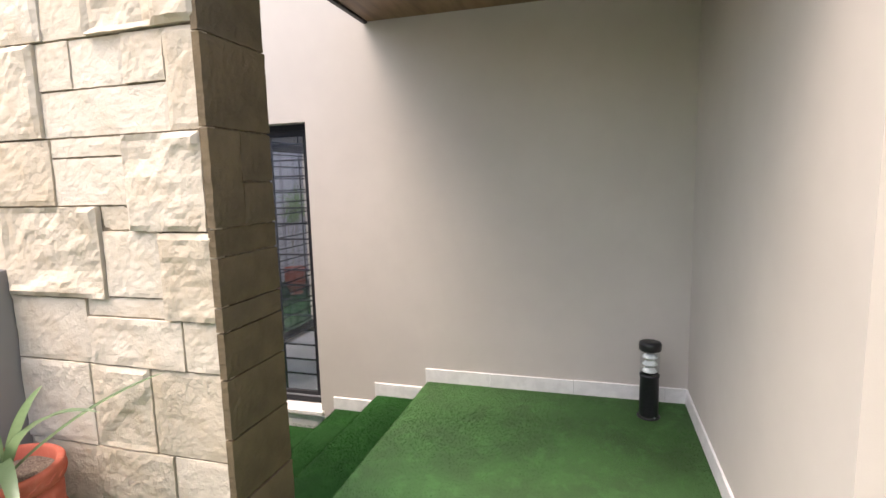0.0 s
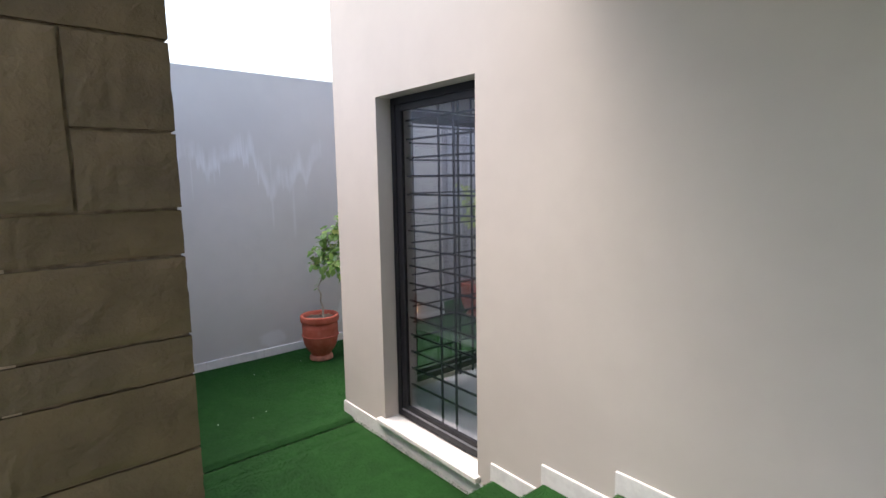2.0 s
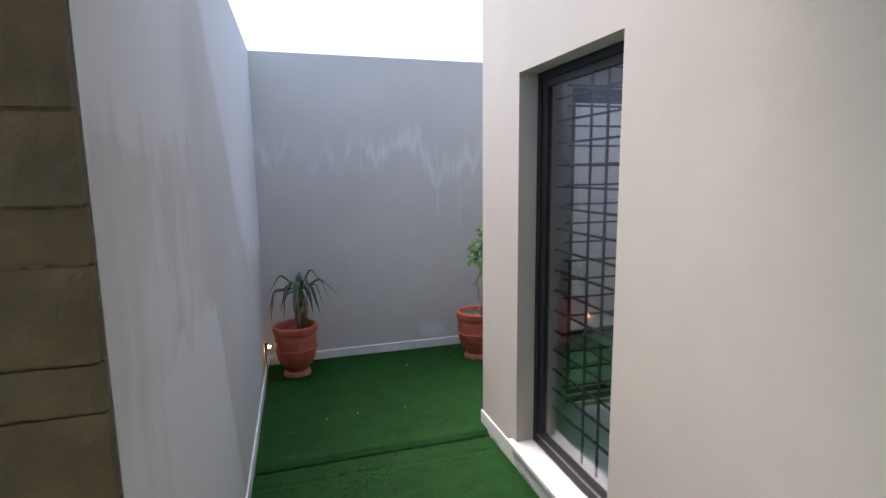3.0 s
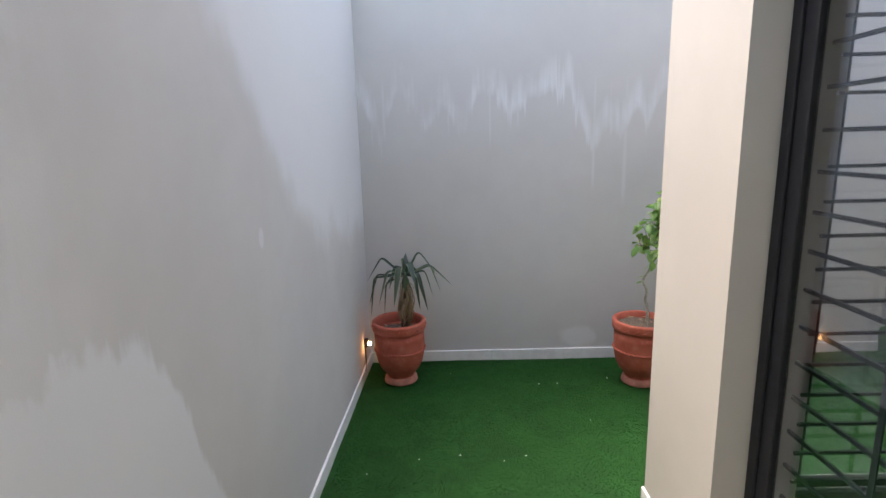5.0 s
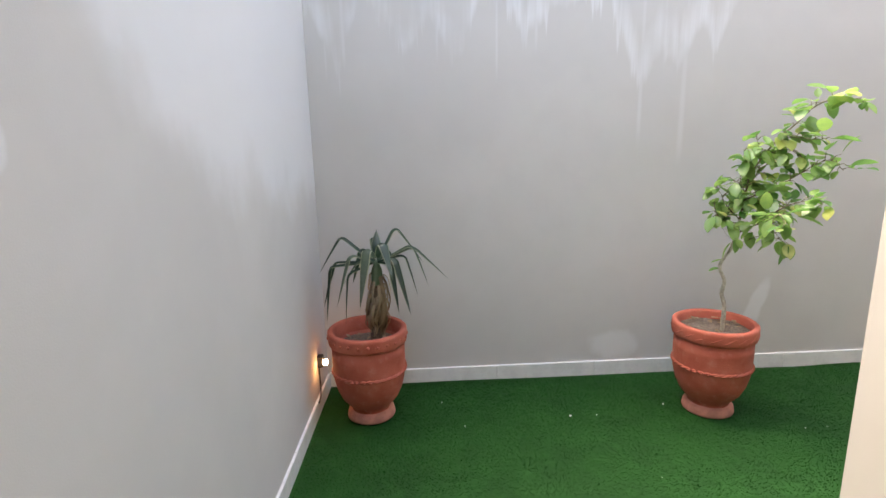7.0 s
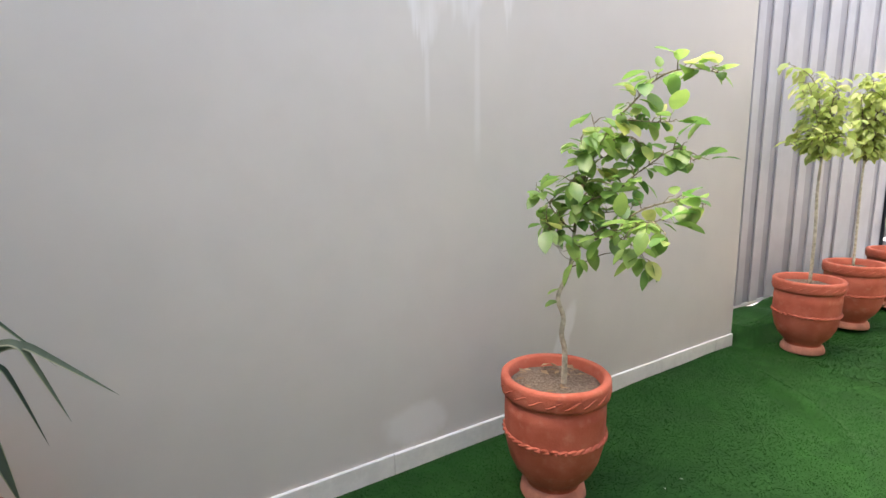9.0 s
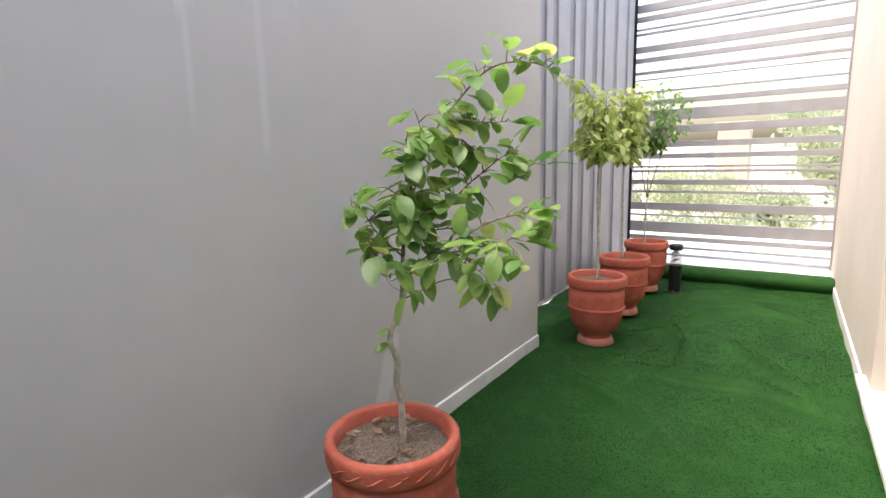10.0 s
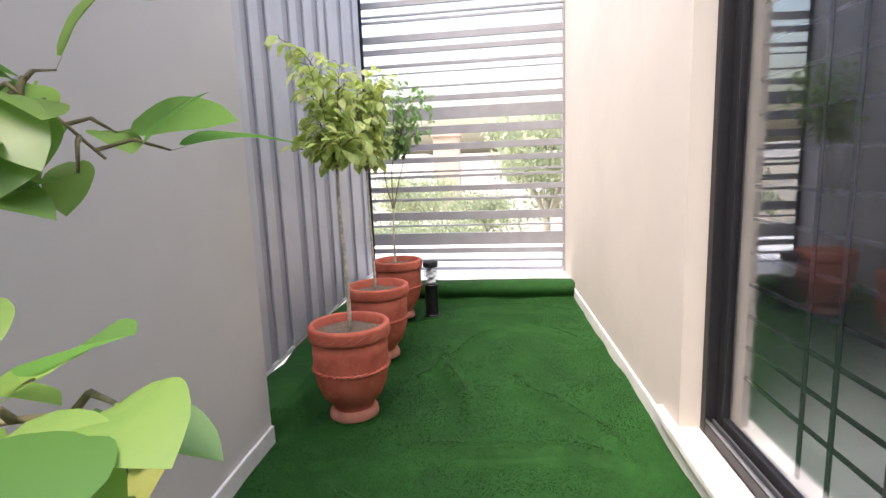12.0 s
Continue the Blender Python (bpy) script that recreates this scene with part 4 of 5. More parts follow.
def tree(label, origin, trunk, limbs, leaves, meshes, rng, leaf_step, joined=False, spread=1.0, twig=0.12, bare=0.0):
    """trunk and limbs: lists of lines [(point, radius)...]; leaves grow on twigs along the limbs."""
    root = tagged(new("potted_tree", None), label, "tree")
    root.location = origin
    o = Vector(origin)

    def rel(line):
        return [(Vector(p) - o, r) for p, r in line]

    part("trunk", tube_mesh("trunk", [rel(trunk)], bark, 9), root, "slender grey trunk")
    twigs, spots = [], []
    for line in limbs:
        part("branch", tube_mesh("branch", [rel(line)], twig_bark, 6), root)
        for i in range(len(line) - 1):
            a, b = Vector(line[i][0]), Vector(line[i + 1][0])
            d = (b - a).normalized()
            steps = max(1, int((b - a).length / leaf_step))
            for k in range(steps):
                if i == 0 and k < steps * 0.4:
                    continue
                p = a.lerp(b, (k + rng.random()) / steps)
                if p.z < bare:
                    continue
                side = Vector((rng.uniform(-1, 1), rng.uniform(-1, 1), rng.uniform(-0.35, 0.6)))
                side = (side - d * side.dot(d) * 0.6).normalized()
                reach = twig * rng.uniform(0.3, 1.0) * spread
                q = p + (side + d * 0.5).normalized() * reach
                twigs.append([(p - o, 0.0022), (p.lerp(q, 0.5) - o + Vector((0, 0, 0.008)), 0.0018), (q - o, 0.001)])
                for s in (0.55, 1.0):
                    w = p.lerp(q, s)
                    out = (side + Vector((rng.uniform(-0.7, 0.7), rng.uniform(-0.7, 0.7), rng.uniform(-0.2, 0.5)))).normalized()
                    spots.append((w - o, out))
    part("twig", tube_mesh("twig", twigs, twig_bark, 4), root)["kind"] = "stuff"
    rng.shuffle(spots)
    rest = spots[leaves:]
    if not joined:
        for p, out in spots[:leaves]:
            part("leaf", rng.choice(meshes), root, at=leaf_pose(p, out, rng.uniform(0.05, 0.85), rng) @ Matrix.Scale(rng.uniform(0.75, 1.15), 4))
        spots = rest
    if spots:
        verts, faces = [], []
        for p, out in spots:
            me = rng.choice(meshes)
            m = leaf_pose(p, out, rng.uniform(0.2, 1.0), rng) @ Matrix.Scale(rng.uniform(0.7, 1.15), 4)
            base = len(verts)
            verts += [m @ v.co for v in me.vertices]
            faces += [tuple(base + q for q in f.vertices) for f in me.polygons]
        part("crown", mesh_of("crown", verts, faces, meshes[0].materials[0], True), root, "loose crown of small green leaves")["kind"] = "stuff"
    return root


def limb(points, r0, r1, steps=4):
    pts = smooth_line(points, steps)
    n = len(pts) - 1
    return [(p, r0 + (r1 - r0) * i / n) for i, p in enumerate(pts)]


ficus_leaves = [leaf_mesh("ficus_leaf", L, L * w, f, d, leaf_green) for L, w, f, d in ((0.088, 0.56, 0.2, 0.15), (0.072, 0.6, 0.3, 0.3), (0.098, 0.54, 0.15, 0.25), (0.06, 0.6, 0.35, 0.1))]
_fx, _fy = POTS["ficus"]
_trunk = limb([(0.516, 1.39, 0.44), (0.515, 1.39, 0.59), (0.495, 1.39, 0.66), (0.503, 1.39, 0.73), (0.472, 1.39, 0.8), (0.485, 1.39, 0.845), (0.521, 1.385, 0.905), (0.542, 1.39, 0.975), (0.56, 1.4, 1.05)], 0.0115, 0.0065)
_limbs = [limb([(0.56, 1.4, 1.05), (0.56, 1.39, 1.12), (0.56, 1.375, 1.19), (0.565, 1.36, 1.27), (0.6, 1.34, 1.36), (0.66, 1.32, 1.45), (0.71, 1.28, 1.52), (0.74, 1.22, 1.59), (0.765, 1.16, 1.62), (0.795, 1.09, 1.62), (0.815, 1.03, 1.6)], 0.0065, 0.0018),
          limb([(0.56, 1.375, 1.2), (0.59, 1.36, 1.27), (0.62, 1.35, 1.32), (0.7, 1.32, 1.35)], 0.003, 0.001),
          limb([(0.56, 1.38, 1.15), (0.59, 1.34, 1.18), (0.63, 1.27, 1.21), (0.68, 1.24, 1.26), (0.71, 1.2, 1.3), (0.76, 1.15, 1.35), (0.79, 1.12, 1.35), (0.815, 1.09, 1.31)], 0.0045, 0.0012),
          limb([(0.542, 1.39, 0.97), (0.59, 1.32, 1.06), (0.61, 1.22, 1.11), (0.62, 1.13, 1.16), (0.64, 1.02, 1.19), (0.66, 0.95, 1.18)], 0.005, 0.0012),
          limb([(0.59, 1.32, 1.06), (0.56, 1.2, 1.08), (0.52, 1.09, 1.11), (0.49, 1.02, 1.13), (0.49, 0.97, 1.1)], 0.0035, 0.0012),
          limb([(0.575, 1.35, 1.02), (0.58, 1.25, 1.05), (0.56, 1.15, 1.04), (0.57, 1.1, 1.0)], 0.003, 0.001),
          limb([(0.56, 1.4, 1.05), (0.53, 1.43, 1.09), (0.51, 1.46, 1.13), (0.505, 1.5, 1.18), (0.49, 1.54, 1.21)], 0.0035, 0.0012),
          limb([(0.56, 1.4, 1.03), (0.5, 1.42, 1.04), (0.45, 1.42, 1.08), (0.43, 1.42, 1.12)], 0.003, 0.001),
          limb([(0.56, 1.375, 1.19), (0.52, 1.37, 1.24), (0.49, 1.37, 1.25)], 0.0025, 0.001),
          limb([(0.59, 1.34, 1.35), (0.58, 1.33, 1.41), (0.55, 1.32, 1.46)], 0.0025, 0.001),
          limb([(0.58, 1.35, 1.33), (0.53, 1.34, 1.35), (0.5, 1.33, 1.4)], 0.0025, 0.001),
          limb([(0.66, 1.32, 1.45), (0.69, 1.27, 1.46), (0.73, 1.2, 1.45), (0.76, 1.14, 1.45)], 0.003, 0.001),
          limb([(0.62, 1.34, 1.38), (0.69, 1.3, 1.4), (0.7, 1.25, 1.39), (0.71, 1.22, 1.35)], 0.003, 0.001),
          limb([(0.56, 1.39, 1.11), (0.62, 1.36, 1.12), (0.66, 1.3, 1.13), (0.7, 1.25, 1.13)], 0.003, 0.001),
          limb([(0.56, 1.39, 1.15), (0.6, 1.42, 1.16), (0.7, 1.46, 1.2), (0.78, 1.47, 1.2)], 0.003, 0.001)]
# the sparse low twig, and bare dry twigs
_thin = [limb([(0.521, 1.385, 0.92), (0.55, 1.33, 0.95), (0.56, 1.25, 0.99), (0.57, 1.17, 1.0), (0.6, 1.12, 0.99), (0.62, 1.08, 0.965)], 0.0022, 0.001),
         limb([(0.5, 1.385, 0.87), (0.5, 1.36, 0.92), (0.5, 1.34, 0.96), (0.5, 1.32, 0.97)], 0.002, 0.001)]
ficus = tree("young ficus with broad green leaves in a terracotta pot", (_fx, _fy, 0.45), _trunk, _limbs, 299, ficus_leaves, random.Random(5), 0.0215, spread=0.5)
_rng = random.Random(8)
for _k, _line in enumerate(_thin):
    part("branch", tube_mesh("branch", [[(Vector(p) - ficus.location, r) for p, r in _line]], twig_bark, 6), ficus)
    for _i in (-1, -2, -3, -4, -6) if _k == 0 else (-1, -3, -6):
        _d = Vector((_rng.uniform(-0.6, 0.6), _rng.uniform(-0.9, 0.1), -0.2)).normalized()
        part("leaf", ficus_leaves[_i % 4], ficus, at=leaf_pose(Vector(_line[_i][0]) - ficus.location, _d, _rng.uniform(0.4, 1.0), _rng))
for _p in ((0.485, 1.39, 0.845), (0.475, 1.39, 0.8)):
    part("leaf", ficus_leaves[3], ficus, at=leaf_pose(Vector(_p) - ficus.location, Vector((-0.8, 0.2, -0.1)), 0.1, _rng))
for _pts in ([(0.545, 1.4, 0.99), (0.52, 1.42, 0.98), (0.505, 1.44, 1.02), (0.5, 1.45, 1.07)], [(0.53, 1.39, 0.95), (0.5, 1.4, 0.97), (0.47, 1.42, 1.03)], [(0.55, 1.4, 1.0), (0.49, 1.42, 1.0), (0.45, 1.43, 1.04)]):
    part("branch", tube_mesh("branch", [[(Vector(p) - ficus.location, r) for p, r in limb(_pts, 0.0018, 0.0009)]], bark, 5), ficus, "bare dry twig")

lime_leaves = [leaf_mesh("lime_leaf", L, L * w, f, d, leaf_yellow) for L, w, f, d in ((0.078, 0.5, 0.3, 0.2), (0.066, 0.55, 0.3, 0.35), (0.09, 0.48, 0.2, 0.3))]
bush_leaves = [leaf_mesh("bush_leaf", L, L * w, f, d, leaf_green) for L, w, f, d in ((0.06, 0.5, 0.3, 0.2), (0.05, 0.55, 0.3, 0.35))]


def crown_limbs(base, centre, radius, count, rng, reach=1.0):
    out = []
    for k in range(count):
        a = 2 * math.pi * (k + rng.uniform(-0.3, 0.3)) / count
        el = rng.uniform(-0.6, 1.35)
        tip = Vector(centre) + Vector((math.cos(a) * math.cos(el) * radius[0], math.sin(a) * math.cos(el) * radius[1], math.sin(el) * radius[2])) * rng.uniform(0.65, 1.0) * reach
        b = Vector(base)
        mid = b.lerp(tip, 0.5) + Vector((0, 0, 0.05))
        out.append(limb([b, mid, tip], 0.004, 0.0012, 4))
    return out


_rng = random.Random(21)
_trunk = limb([(3.0, 1.54, 0.44), (3.0, 1.54, 0.8), (2.99, 1.55, 1.1), (3.0, 1.55, 1.32), (3.0, 1.57, 1.45)], 0.011, 0.007)
_limbs = crown_limbs((3.0, 1.55, 1.3), (2.99, 1.56, 1.53), (0.24, 0.24, 0.34), 14, _rng) + [limb([(3.0, 1.57, 1.45), (2.99, 1.6, 1.7), (2.96, 1.66, 1.84), (2.94, 1.78, 1.92)], 0.005, 0.0015),
                                                                                                     limb([(3.0, 1.57, 1.5), (2.98, 1.65, 1.66), (2.97, 1.7, 1.76)], 0.004, 0.0015)]
tree("slender young tree with a yellow-green crown in a pot", (3.0, 1.545, 0.45), _trunk, _limbs, 290, lime_leaves, _rng, 0.0145, spread=0.6, bare=1.24)
_rng = random.Random(22)
_trunk = limb([(3.86, 1.59, 0.44), (3.87, 1.6, 0.8), (3.85, 1.6, 1.12), (3.86, 1.6, 1.35)], 0.01, 0.006)
_limbs = crown_limbs((3.86, 1.6, 1.25), (3.86, 1.56, 1.62), (0.26, 0.27, 0.34), 14, _rng)
tree("slender young tree with light green leaves in a pot", (3.86, 1.575, 0.45), _trunk, _limbs, 280, lime_leaves, _rng, 0.018, joined=True, spread=0.6, bare=1.3)
_rng = random.Random(23)
_trunk = limb([(4.8, 1.62, 0.44), (4.79, 1.62, 0.7), (4.8, 1.61, 0.95)], 0.011, 0.007)
_limbs = [limb([(4.8, 1.61, 0.93), (4.83, 1.55, 1.2), (4.85, 1.47, 1.45), (4.87, 1.38, 1.65)], 0.006, 0.002), limb([(4.8, 1.61, 0.93), (4.76, 1.66, 1.2), (4.78, 1.68, 1.5), (4.8, 1.66, 1.85)], 0.006, 0.002),
          limb([(4.8, 1.61, 0.93), (4.86, 1.62, 1.25), (4.9, 1.57, 1.6), (4.9, 1.5, 1.9)], 0.006, 0.002)]
_limbs += crown_limbs((4.82, 1.58, 1.35), (4.84, 1.5, 1.72), (0.3, 0.34, 0.38), 15, _rng)
tree("bushy young tree with dark green leaves in a pot", (4.8, 1.6, 0.45), _trunk, _limbs, 420, bush_leaves, _rng, 0.02, joined=True, spread=0.8, bare=1.34)

# ---------------------------------------------------------------- strap-leaved plants


def strap_mesh(name, base, azimuth, rise, length, width, sag, mat, kink=0.0):
    """Long channelled leaf that leaves base at rise degrees and bends down."""
    verts, faces = [], []
    n = 14
    p = Vector(base)
    d = Vector((math.cos(azimuth), math.sin(azimuth), 0))
    side = Vector((-d.y, d.x, 0))
    ang = radians(rise)
    for i in range(n + 1):
        s = i / n
        w = width * (0.55 + 1.6 * s) * (1 - s) ** 0.75 * 0.8 + 0.001 if s > 0.08 else width * 0.55
        up = Vector((-d.x * math.sin(ang), -d.y * math.sin(ang), math.cos(ang)))
        for k in (-1, 0, 1):
            verts.append(p + side * (k * w * 0.5) + up * (abs(k) * w * 0.22))
        p = p + (d * math.cos(ang) + Vector((0, 0, math.sin(ang)))) * (length / n)
        ang -= radians(sag) / n * (1 + (kink if 0.35 < s < 0.55 else 0))
        ang = max(ang, radians(-88))
    for i in range(n):
        for k in range(2):
            a = i * 3 + k
            faces.append((a, a + 1, a + 4, a + 3))
    return mesh_of(name, verts, faces, mat, True)


def ribbon_mesh(name, line, side, widths, mats, cup=0.22):
    """Leaf blade along a line, cupped, with a margin of its own colour."""
    verts, faces, slots = [], [], []
    n = len(line)
    for i in range(n):
        d = (line[min(i + 1, n - 1)] - line[max(i - 1, 0)]).normalized()
        up = d.cross(side).normalized()
        for k in (-1, -0.8, 0, 0.8, 1):
            verts.append(line[i] + side * (k * widths[i] * 0.5) - up * (abs(k) * widths[i] * cup))
    for i in range(n - 1):
        for k in range(4):
            a = i * 5 + k
            faces.append((a, a + 1, a + 6, a + 5))
            slots.append(1 if k in (0, 3) else 0)
    me = mesh_of(name, verts, faces, mats[0], True)
    me.materials.append(mats[1])
    me.polygons.foreach_set("material_index", slots)
    return me


# yucca blades: bearing, length to the fold, rise, hanging length, fall
YUCCA = [(165, 0.22, 40, 0.24, -54), (20, 0.18, 62, 0.25, -52), (150, 0.27, -4, 0.28, -68), (163, 0.26, -6, 0.32, -80), (246, 0.11, 46, 0.3, -70), (296, 0.13, 56, 0.2, -56),
         (322, 0.12, 22, 0.3, -70), (190, 0.15, -18, 0.26, -82), (-5, 0.2, 26, 0.24, -42), (-8, 0.2, 30, 0.23, -68), (10, 0.14, 15, 0.24, -72), (-30, 0.08, 4, 0.26, -80),
         (130, 0.13, 30, 0.24, -62), (178, 0.09, 4, 0.15, -55), (90, 0.08, 80, 0.08, 40), (100, 0.12, 60, 0.2, -40), (212, 0.15, 26, 0.26, -70), (70, 0.14, 20, 0.24, -66)]


def yucca():
    x, y = POTS["yucca"]
    root = tagged(new("yucca_plant", None), "drooping yucca with dry brown lower leaves in a pot", "plant")
    root.location = (x, y, 0.41)
    rng = random.Random(9)
    stem = limb([(0.045, -0.02, 0.0), (0.05, -0.02, 0.15), (0.06, -0.025, 0.3), (0.07, -0.025, 0.43)], 0.03, 0.022)
    part("stem", tube_mesh("stem", [stem], plain("brown_stem", (0.13, 0.085, 0.055), 0.9, vary=0.3, scale=50, bump=0.7), 10), root, "brown fibrous stem")
    cone = lathe_mesh("sheath", [(0.027, 0.34), (0.03, 0.37), (0.027, 0.42), (0.016, 0.45), (0.006, 0.47), (0.0, 0.472)], pale_leaf, 14)
    part("sheath", cone, root, "pale green leaf bases", at=pose(0.067, -0.025, 0))
    for k in range(90):
        a = rng.uniform(0, 6.28)
        z = rng.uniform(0.2, 0.4)
        d = Vector((math.cos(a), math.sin(a), 0))
        side = Vector((-d.y, d.x, 0))
        hang = min(rng.uniform(0.1, 0.27), z - 0.06)
        bulge, twist = rng.uniform(0.012, 0.045), rng.uniform(-0.04, 0.04)
        c = Vector((0.045 + 0.06 * z, -0.023, 0))
        line = []
        for i in range(10):
            s = i / 9
            r = 0.024 + bulge * math.sin(math.pi * min(1, s * 1.15)) + 0.006 * noise.noise(Vector((k * 3.1, s * 4, 0)))
            lift = 0.03 * math.sin(math.pi * min(1.0, s * 3)) if k % 3 == 0 else 0.0
            line.append(c + d * r + side * twist * s + Vector((0, 0, z + lift - hang * s + 0.004 * noise.noise(Vector((k, s * 5, 2))))))
        w = rng.uniform(0.012, 0.03)
        wide = [w * (0.9 - 0.7 * (i / 9) ** 2) * (1 + 0.25 * noise.noise(Vector((k, i * 0.7, 5)))) for i in range(10)]
        part("dry_leaf", ribbon_mesh("dry_leaf", line, side, wide, (dry_leaf, dry_leaf), rng.uniform(0.1, 0.4)), root, "dry brown hanging leaf")
    for k, (bearing, rise_len, rise, fall_len, fall) in enumerate(YUCCA):
        a = radians(bearing)
        d = Vector((math.cos(a), math.sin(a), 0))
        side = Vector((-d.y, d.x, 0))
        p = Vector((0.068, -0.025, 0.465 + 0.02 * (rise > 40))) + d * 0.01
        line, wide = [p.copy()], [0.026]
        total = rise_len + fall_len
        gone, w = 0.0, rng.uniform(0.04, 0.054)
        while gone < total - 0.001:
            q = min(1.0, max(0.0, (gone - rise_len + 0.05) / 0.085))
            ang = radians(rise + (fall - rise) * q * q * (3 - 2 * q) - 6 * gone / total)
            p = p + (d * math.cos(ang) + Vector((0, 0, math.sin(ang)))) * 0.012
            gone += 0.012
            f = gone / total
            line.append(p.copy())
            wide.append(max(0.0012, w * min(1.0, 0.6 + 1.6 * f) * max(0.0, min(1.0, (1 - f) * 1.9)) ** 0.8))
        part("leaf", ribbon_mesh("leaf", line, side, wide, (yucca_leaf, yucca_edge)), root)
    return root


yucca()


def strap_plant():
    x, y = POTS["strap"]
    root = tagged(new("strap_leaf_plant", None), "pale green strap-leaved plant in a terracotta pot", "plant")
    root.location = (x, y, UP + 0.45)
    rng = random.Random(3)
    part("leaf", strap_mesh("leaf", (0.0, -0.03, 0.02), math.atan2(-0.53, 0.23), 44, 0.74, 0.07, 26, pale_leaf), root)
    part("leaf", strap_mesh("leaf", (0.0, -0.03, 0.02), math.atan2(-0.5, -0.12), 62, 0.62, 0.06, 30, pale_leaf), root)
    part("leaf", strap_mesh("leaf", (0.0, -0.03, 0.02), math.atan2(-0.5, -0.2), 50, 0.6, 0.055, 30, pale_leaf), root)
    for k in range(7):
        part("leaf", strap_mesh("leaf", (0, 0, 0.0), rng.uniform(2.2, 5.2), rng.uniform(50, 80), rng.uniform(0.5, 0.8), 0.075, rng.uniform(60, 120), pale_leaf), root)
    return root


strap_plant()

# ---------------------------------------------------------------- bollard lights


def bollard(label):
    root = tagged(new("bollard_light", None), label, "bollard light", "bollard lights")
    part("base_plate", lathe_mesh("base_plate", [(0, 0), (0.068, 0), (0.07, 0.004), (0.066, 0.012), (0.0, 0.012)], black_metal, 32), root)
    part("body", lathe_mesh("body", [(0.0, 0.012), (0.056, 0.012), (0.057, 0.02), (0.057, 0.262), (0.06, 0.266), (0.06, 0.278), (0.054, 0.282), (0.0, 0.282)], black_metal, 36), root)
    lens = part("lens", lathe_mesh("lens", [(0.056, 0.283), (0.057, 0.29), (0.057, 0.42), (0.056, 0.428)], lamp_glass, 36), root, "clear glass cylinder")
    lens.visible_shadow = False
    for k in range(3):
        z = 0.29 + 0.045 * k
        part("reflector", lathe_mesh("reflector", [(0.012, z), (0.042, z + 0.004), (0.045, z + 0.009), (0.03, z + 0.028), (0.014, z + 0.04), (0.012, z)], white_paint, 28), lens, "white louvre reflector")
    part("cap", lathe_mesh("cap", [(0.0, 0.429), (0.06, 0.429), (0.065, 0.436), (0.066, 0.47), (0.061, 0.482), (0.04, 0.488), (0.0, 0.49)], black_metal, 36), root)
    for k in range(2):
        b = lathe_mesh("bolt", [(0.0, 0.011), (0.006, 0.011), (0.006, 0.019), (0.0, 0.021)], track_metal, 6)
        part("bolt", b, root, at=pose(0.061 * (1 if k else -1), 0, 0))
    return root


_b = bollard("black bollard light with a clear glass head on the turf")
_b.matrix_basis = pose(4.81, 1.318, 0.006)
copy_thing(_b, pose(-0.275, -4.22, UP + 0.004, 0, 0, 30) @ Matrix.Scale(1.05, 4))

# small wall lamp beside the yucca pot, and its cable
wall_lamp = tagged(new("wall_lamp", None), "small lit wall lamp close above the skirting", "lamp")
wall_lamp.location = (west_x(1.62), 1.62, 0.275)
part("housing", box_mesh("housing", (-0.01, -0.022, -0.03), (0.03, 0.022, 0.035), frame_metal, 0.004), wall_lamp)
_n = Nodes("lamp_glow")
_n.bsdf.inputs["Emission Color"].default_value = (1.0, 0.7, 0.36, 1)
_n.bsdf.inputs["Emission Strength"].default_value = 7.0
part("bulb", lathe_mesh("bulb", [(0, -0.016), (0.013, -0.013), (0.018, 0), (0.013, 0.013), (0, 0.015)], _n.mat, 16), wall_lamp, "lit warm bulb", at=pose(0.042, -0.012, 0))
part("cable", tube_mesh("cable", [limb([(0.004, 0.0, -0.03), (0.006, -0.01, -0.08), (0.014, -0.05, -0.17), (0.02, -0.15, -0.175)], 0.004, 0.004)], gasket, 6), wall_lamp)
_l = new("lamp_light", bpy.data.lights.new("lamp_light", "POINT"))
_l.data.energy = 0.075
_l.data.color = (1.0, 0.5, 0.18)
_l.data.shadow_soft_size = 0.03
_l.location = (west_x(1.55) + 0.045, 1.55, 0.27)

# petals and crumbs on the turf
_rng = random.Random(31)
for _k in range(20):
    _x, _y = (_rng.uniform(-1.5, 1.2), _rng.uniform(0.1, 1.7)) if _k < 15 else (_rng.uniform(-1.5, -0.2), _rng.uniform(-1.5, -0.3))
    _m = mesh_of("petal", [(-0.008, 0, 0), (0, -0.005, 0.003), (0.009, 0, 0.001), (0, 0.005, 0.004)], [(0, 1, 2, 3)], white_paint)
    _o = tagged(new("petal", _m), "tiny pale petal dropped on the turf", "petal", "dropped petals")
    _o.matrix_basis = pose(_x, _y, lower_height(_x, _y) + 0.011, _rng.uniform(-20, 20), _rng.uniform(-20, 20), _rng.uniform(0, 360)) @ Matrix.Scale(_rng.uniform(0.5, 1.0), 4)

# ---------------------------------------------------------------- distance beyond the fence, haze put into the colours


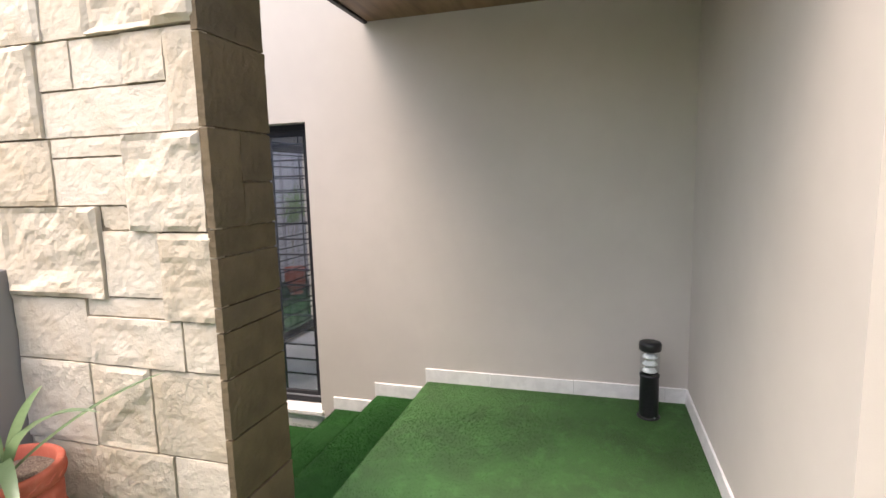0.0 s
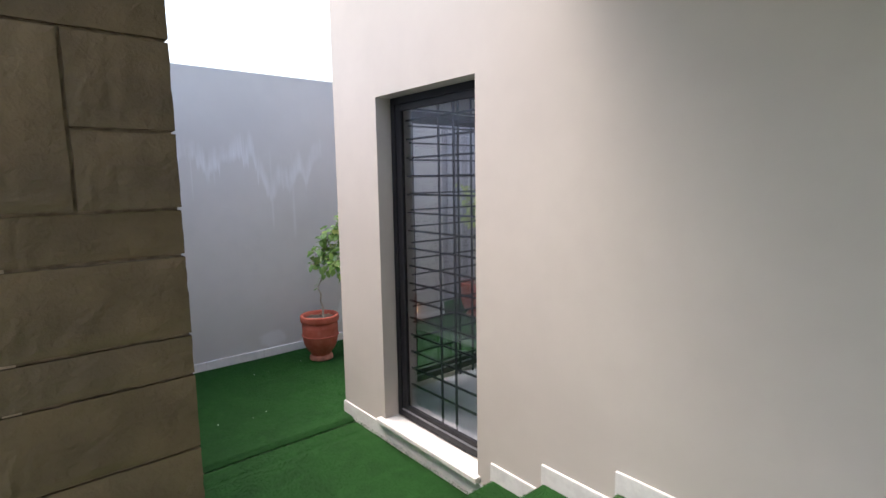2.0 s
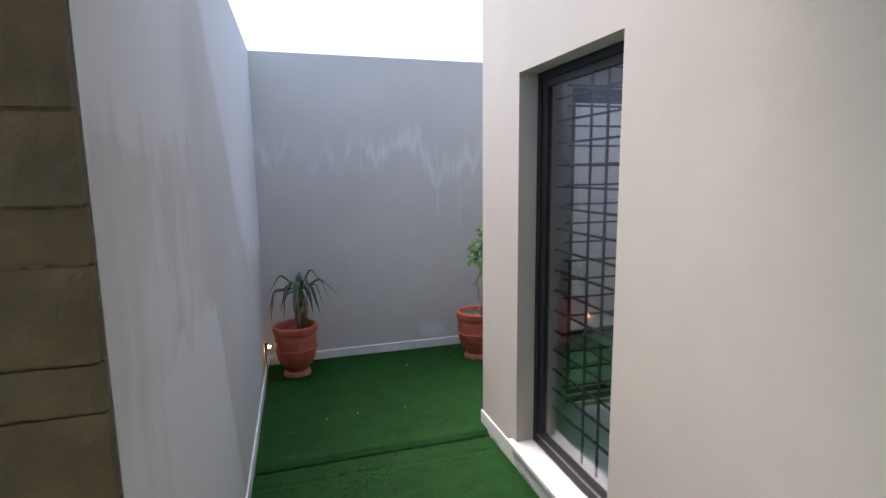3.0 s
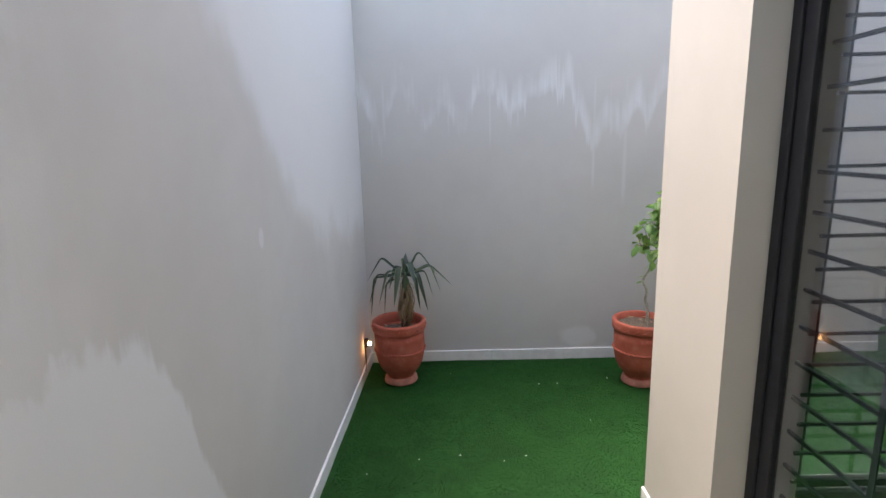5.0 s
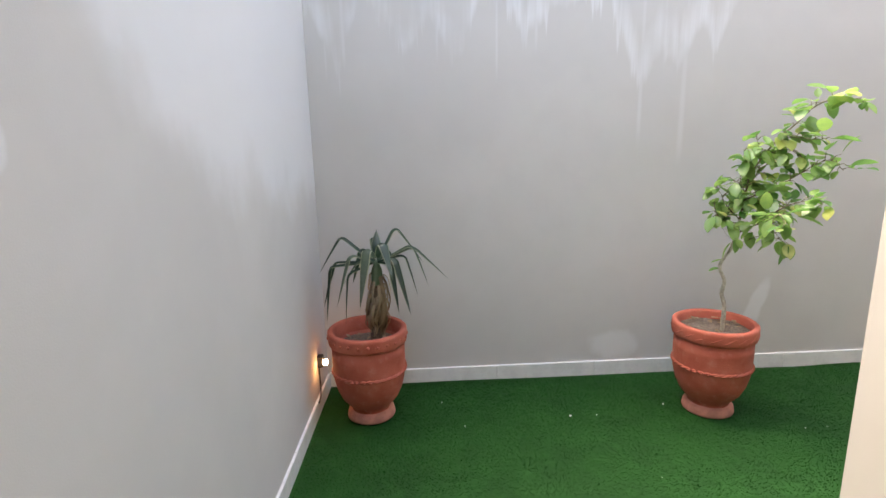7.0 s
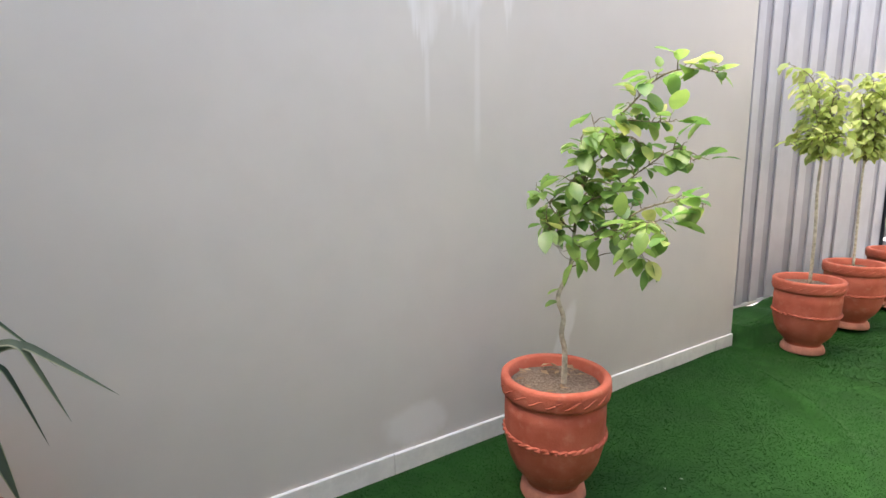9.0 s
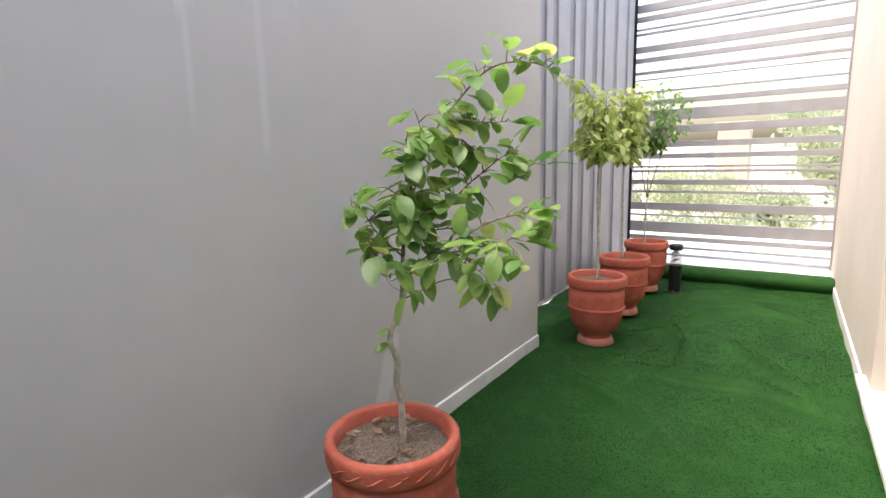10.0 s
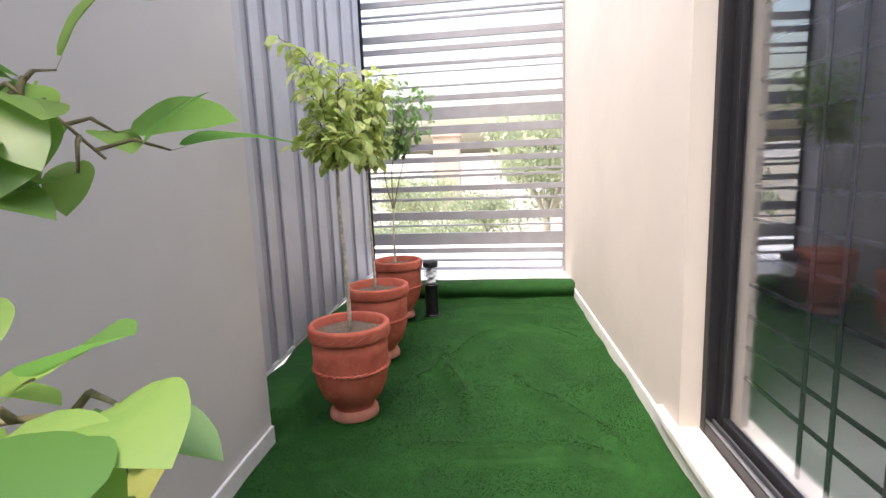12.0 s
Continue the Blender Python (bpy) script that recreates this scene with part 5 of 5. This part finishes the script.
def far_tree(x, y, tall, wide, seed):
    rng = random.Random(seed)
    root = tagged(new("street_tree", None), "green street tree beyond the fence, leaves paled for haze", "tree", "street trees")
    root.location = (x, y, GROUND)
    limbs = [limb([(0, 0, 0), (0.1, 0.05, tall * 0.25), (0, 0.1, tall * 0.5)], 0.22, 0.12)]
    for k in range(9):
        a = rng.uniform(0, 6.28)
        r = wide * rng.uniform(0.4, 0.9)
        limbs.append(limb([(0, 0.05, tall * 0.4), (math.cos(a) * r * 0.5, math.sin(a) * r * 0.5, tall * 0.6), (math.cos(a) * r, math.sin(a) * r, tall * rng.uniform(0.6, 0.95))], 0.08, 0.02))
    part("trunk", tube_mesh("trunk", limbs, bark, 6), root)
    verts, faces = [], []
    clumps = [(rng.uniform(-1, 1) * wide * 0.8, rng.uniform(-1, 1) * wide * 0.8, tall * rng.uniform(0.4, 0.97), rng.uniform(0.4, 0.9)) for k in range(46)]
    for cx, cy, cz, cr in clumps:
        for k in range(130):
            v = Vector((rng.gauss(0, 1), rng.gauss(0, 1), rng.gauss(0, 0.7)))
            p = Vector((cx, cy, cz)) + v * cr * 0.5
            m = Euler((rng.uniform(0, 6), rng.uniform(0, 6), rng.uniform(0, 6))).to_matrix()
            s = rng.uniform(0.07, 0.15)
            b = len(verts)
            verts += [p + m @ Vector(q) * s for q in ((-1, 0, 0), (0, -0.5, 0.1), (1, 0, 0), (0, 0.5, 0.1))]
            faces.append((b, b + 1, b + 2, b + 3))
    part("crown", mesh_of("crown", verts, faces, leaf_hazed, False), root)
    return root


# added wall: covers the dark strip at the horizon with painted haze
structure("backdrop", box_mesh("backdrop", (320, -500, GROUND), (330, 500, 7.5), plain("distant_haze", (0.7, 0.7, 0.7), 0.95, vary=0.08, scale=0.05)), "added pale wall that stands for haze at the horizon", "backdrop")
far_tree(19.0, -1.3, 6.2, 2.2, 1)
far_tree(27.0, 9.5, 4.2, 2.6, 2)
far_tree(34.0, 5.5, 3.6, 2.6, 3)
far_tree(40.0, 14.0, 5.5, 3.0, 4)
far_tree(21.0, 2.6, 1.9, 1.5, 5)
far_tree(23.0, 5.2, 1.6, 1.6, 6)
far_tree(30.0, 1.5, 2.6, 1.8, 7)

# brick, walls and glass lightened to carry the haze in their colour
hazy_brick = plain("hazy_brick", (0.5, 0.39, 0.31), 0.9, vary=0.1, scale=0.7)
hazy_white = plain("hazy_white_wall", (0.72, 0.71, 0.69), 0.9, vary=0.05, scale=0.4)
window_hazed = plain("hazed_window", (0.45, 0.46, 0.48), 0.3)


def far_house(name, x, y, w, d, h, mat, label, glazed=True):
    root = tagged(new(name, None), label, "building")
    root.location = (x, y, GROUND)
    part("wall", box_mesh("wall", (0, -w / 2, 0), (d, w / 2, h), mat), root)
    part("roof", box_mesh("roof", (-0.2, -w / 2 - 0.2, h + 0.002), (d + 0.2, w / 2 + 0.2, h + 0.3), mat, 0.03), root)
    for lv in range(int(h / 3) if glazed else 0):
        for k in range(max(1, int(w / 2.4))):
            u = -w / 2 + (k + 0.5) * w / max(1, int(w / 2.4))
            part("window", box_mesh("window", (-0.04, u - 0.5, lv * 3 + 1.0), (0.02, u + 0.5, lv * 3 + 2.3), window_hazed, 0.01), root)
    return root


far_house("brick_tower", 46, 4.4, 2.2, 3.0, 6.9, hazy_brick, "slim brown brick tower, colour paled for haze", False)
far_house("apartment_house", 60, 14.0, 12, 8, 5.5, hazy_white, "low house, walls painted pale for haze")
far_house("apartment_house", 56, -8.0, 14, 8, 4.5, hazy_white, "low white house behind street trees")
structure("road", box_mesh("road", (10, -60, GROUND + 0.001), (16, 60, GROUND + 0.02), plain("pale_asphalt", (0.2, 0.195, 0.19), 0.9, scale=3)), "pale dusty road beyond the fence", "road")
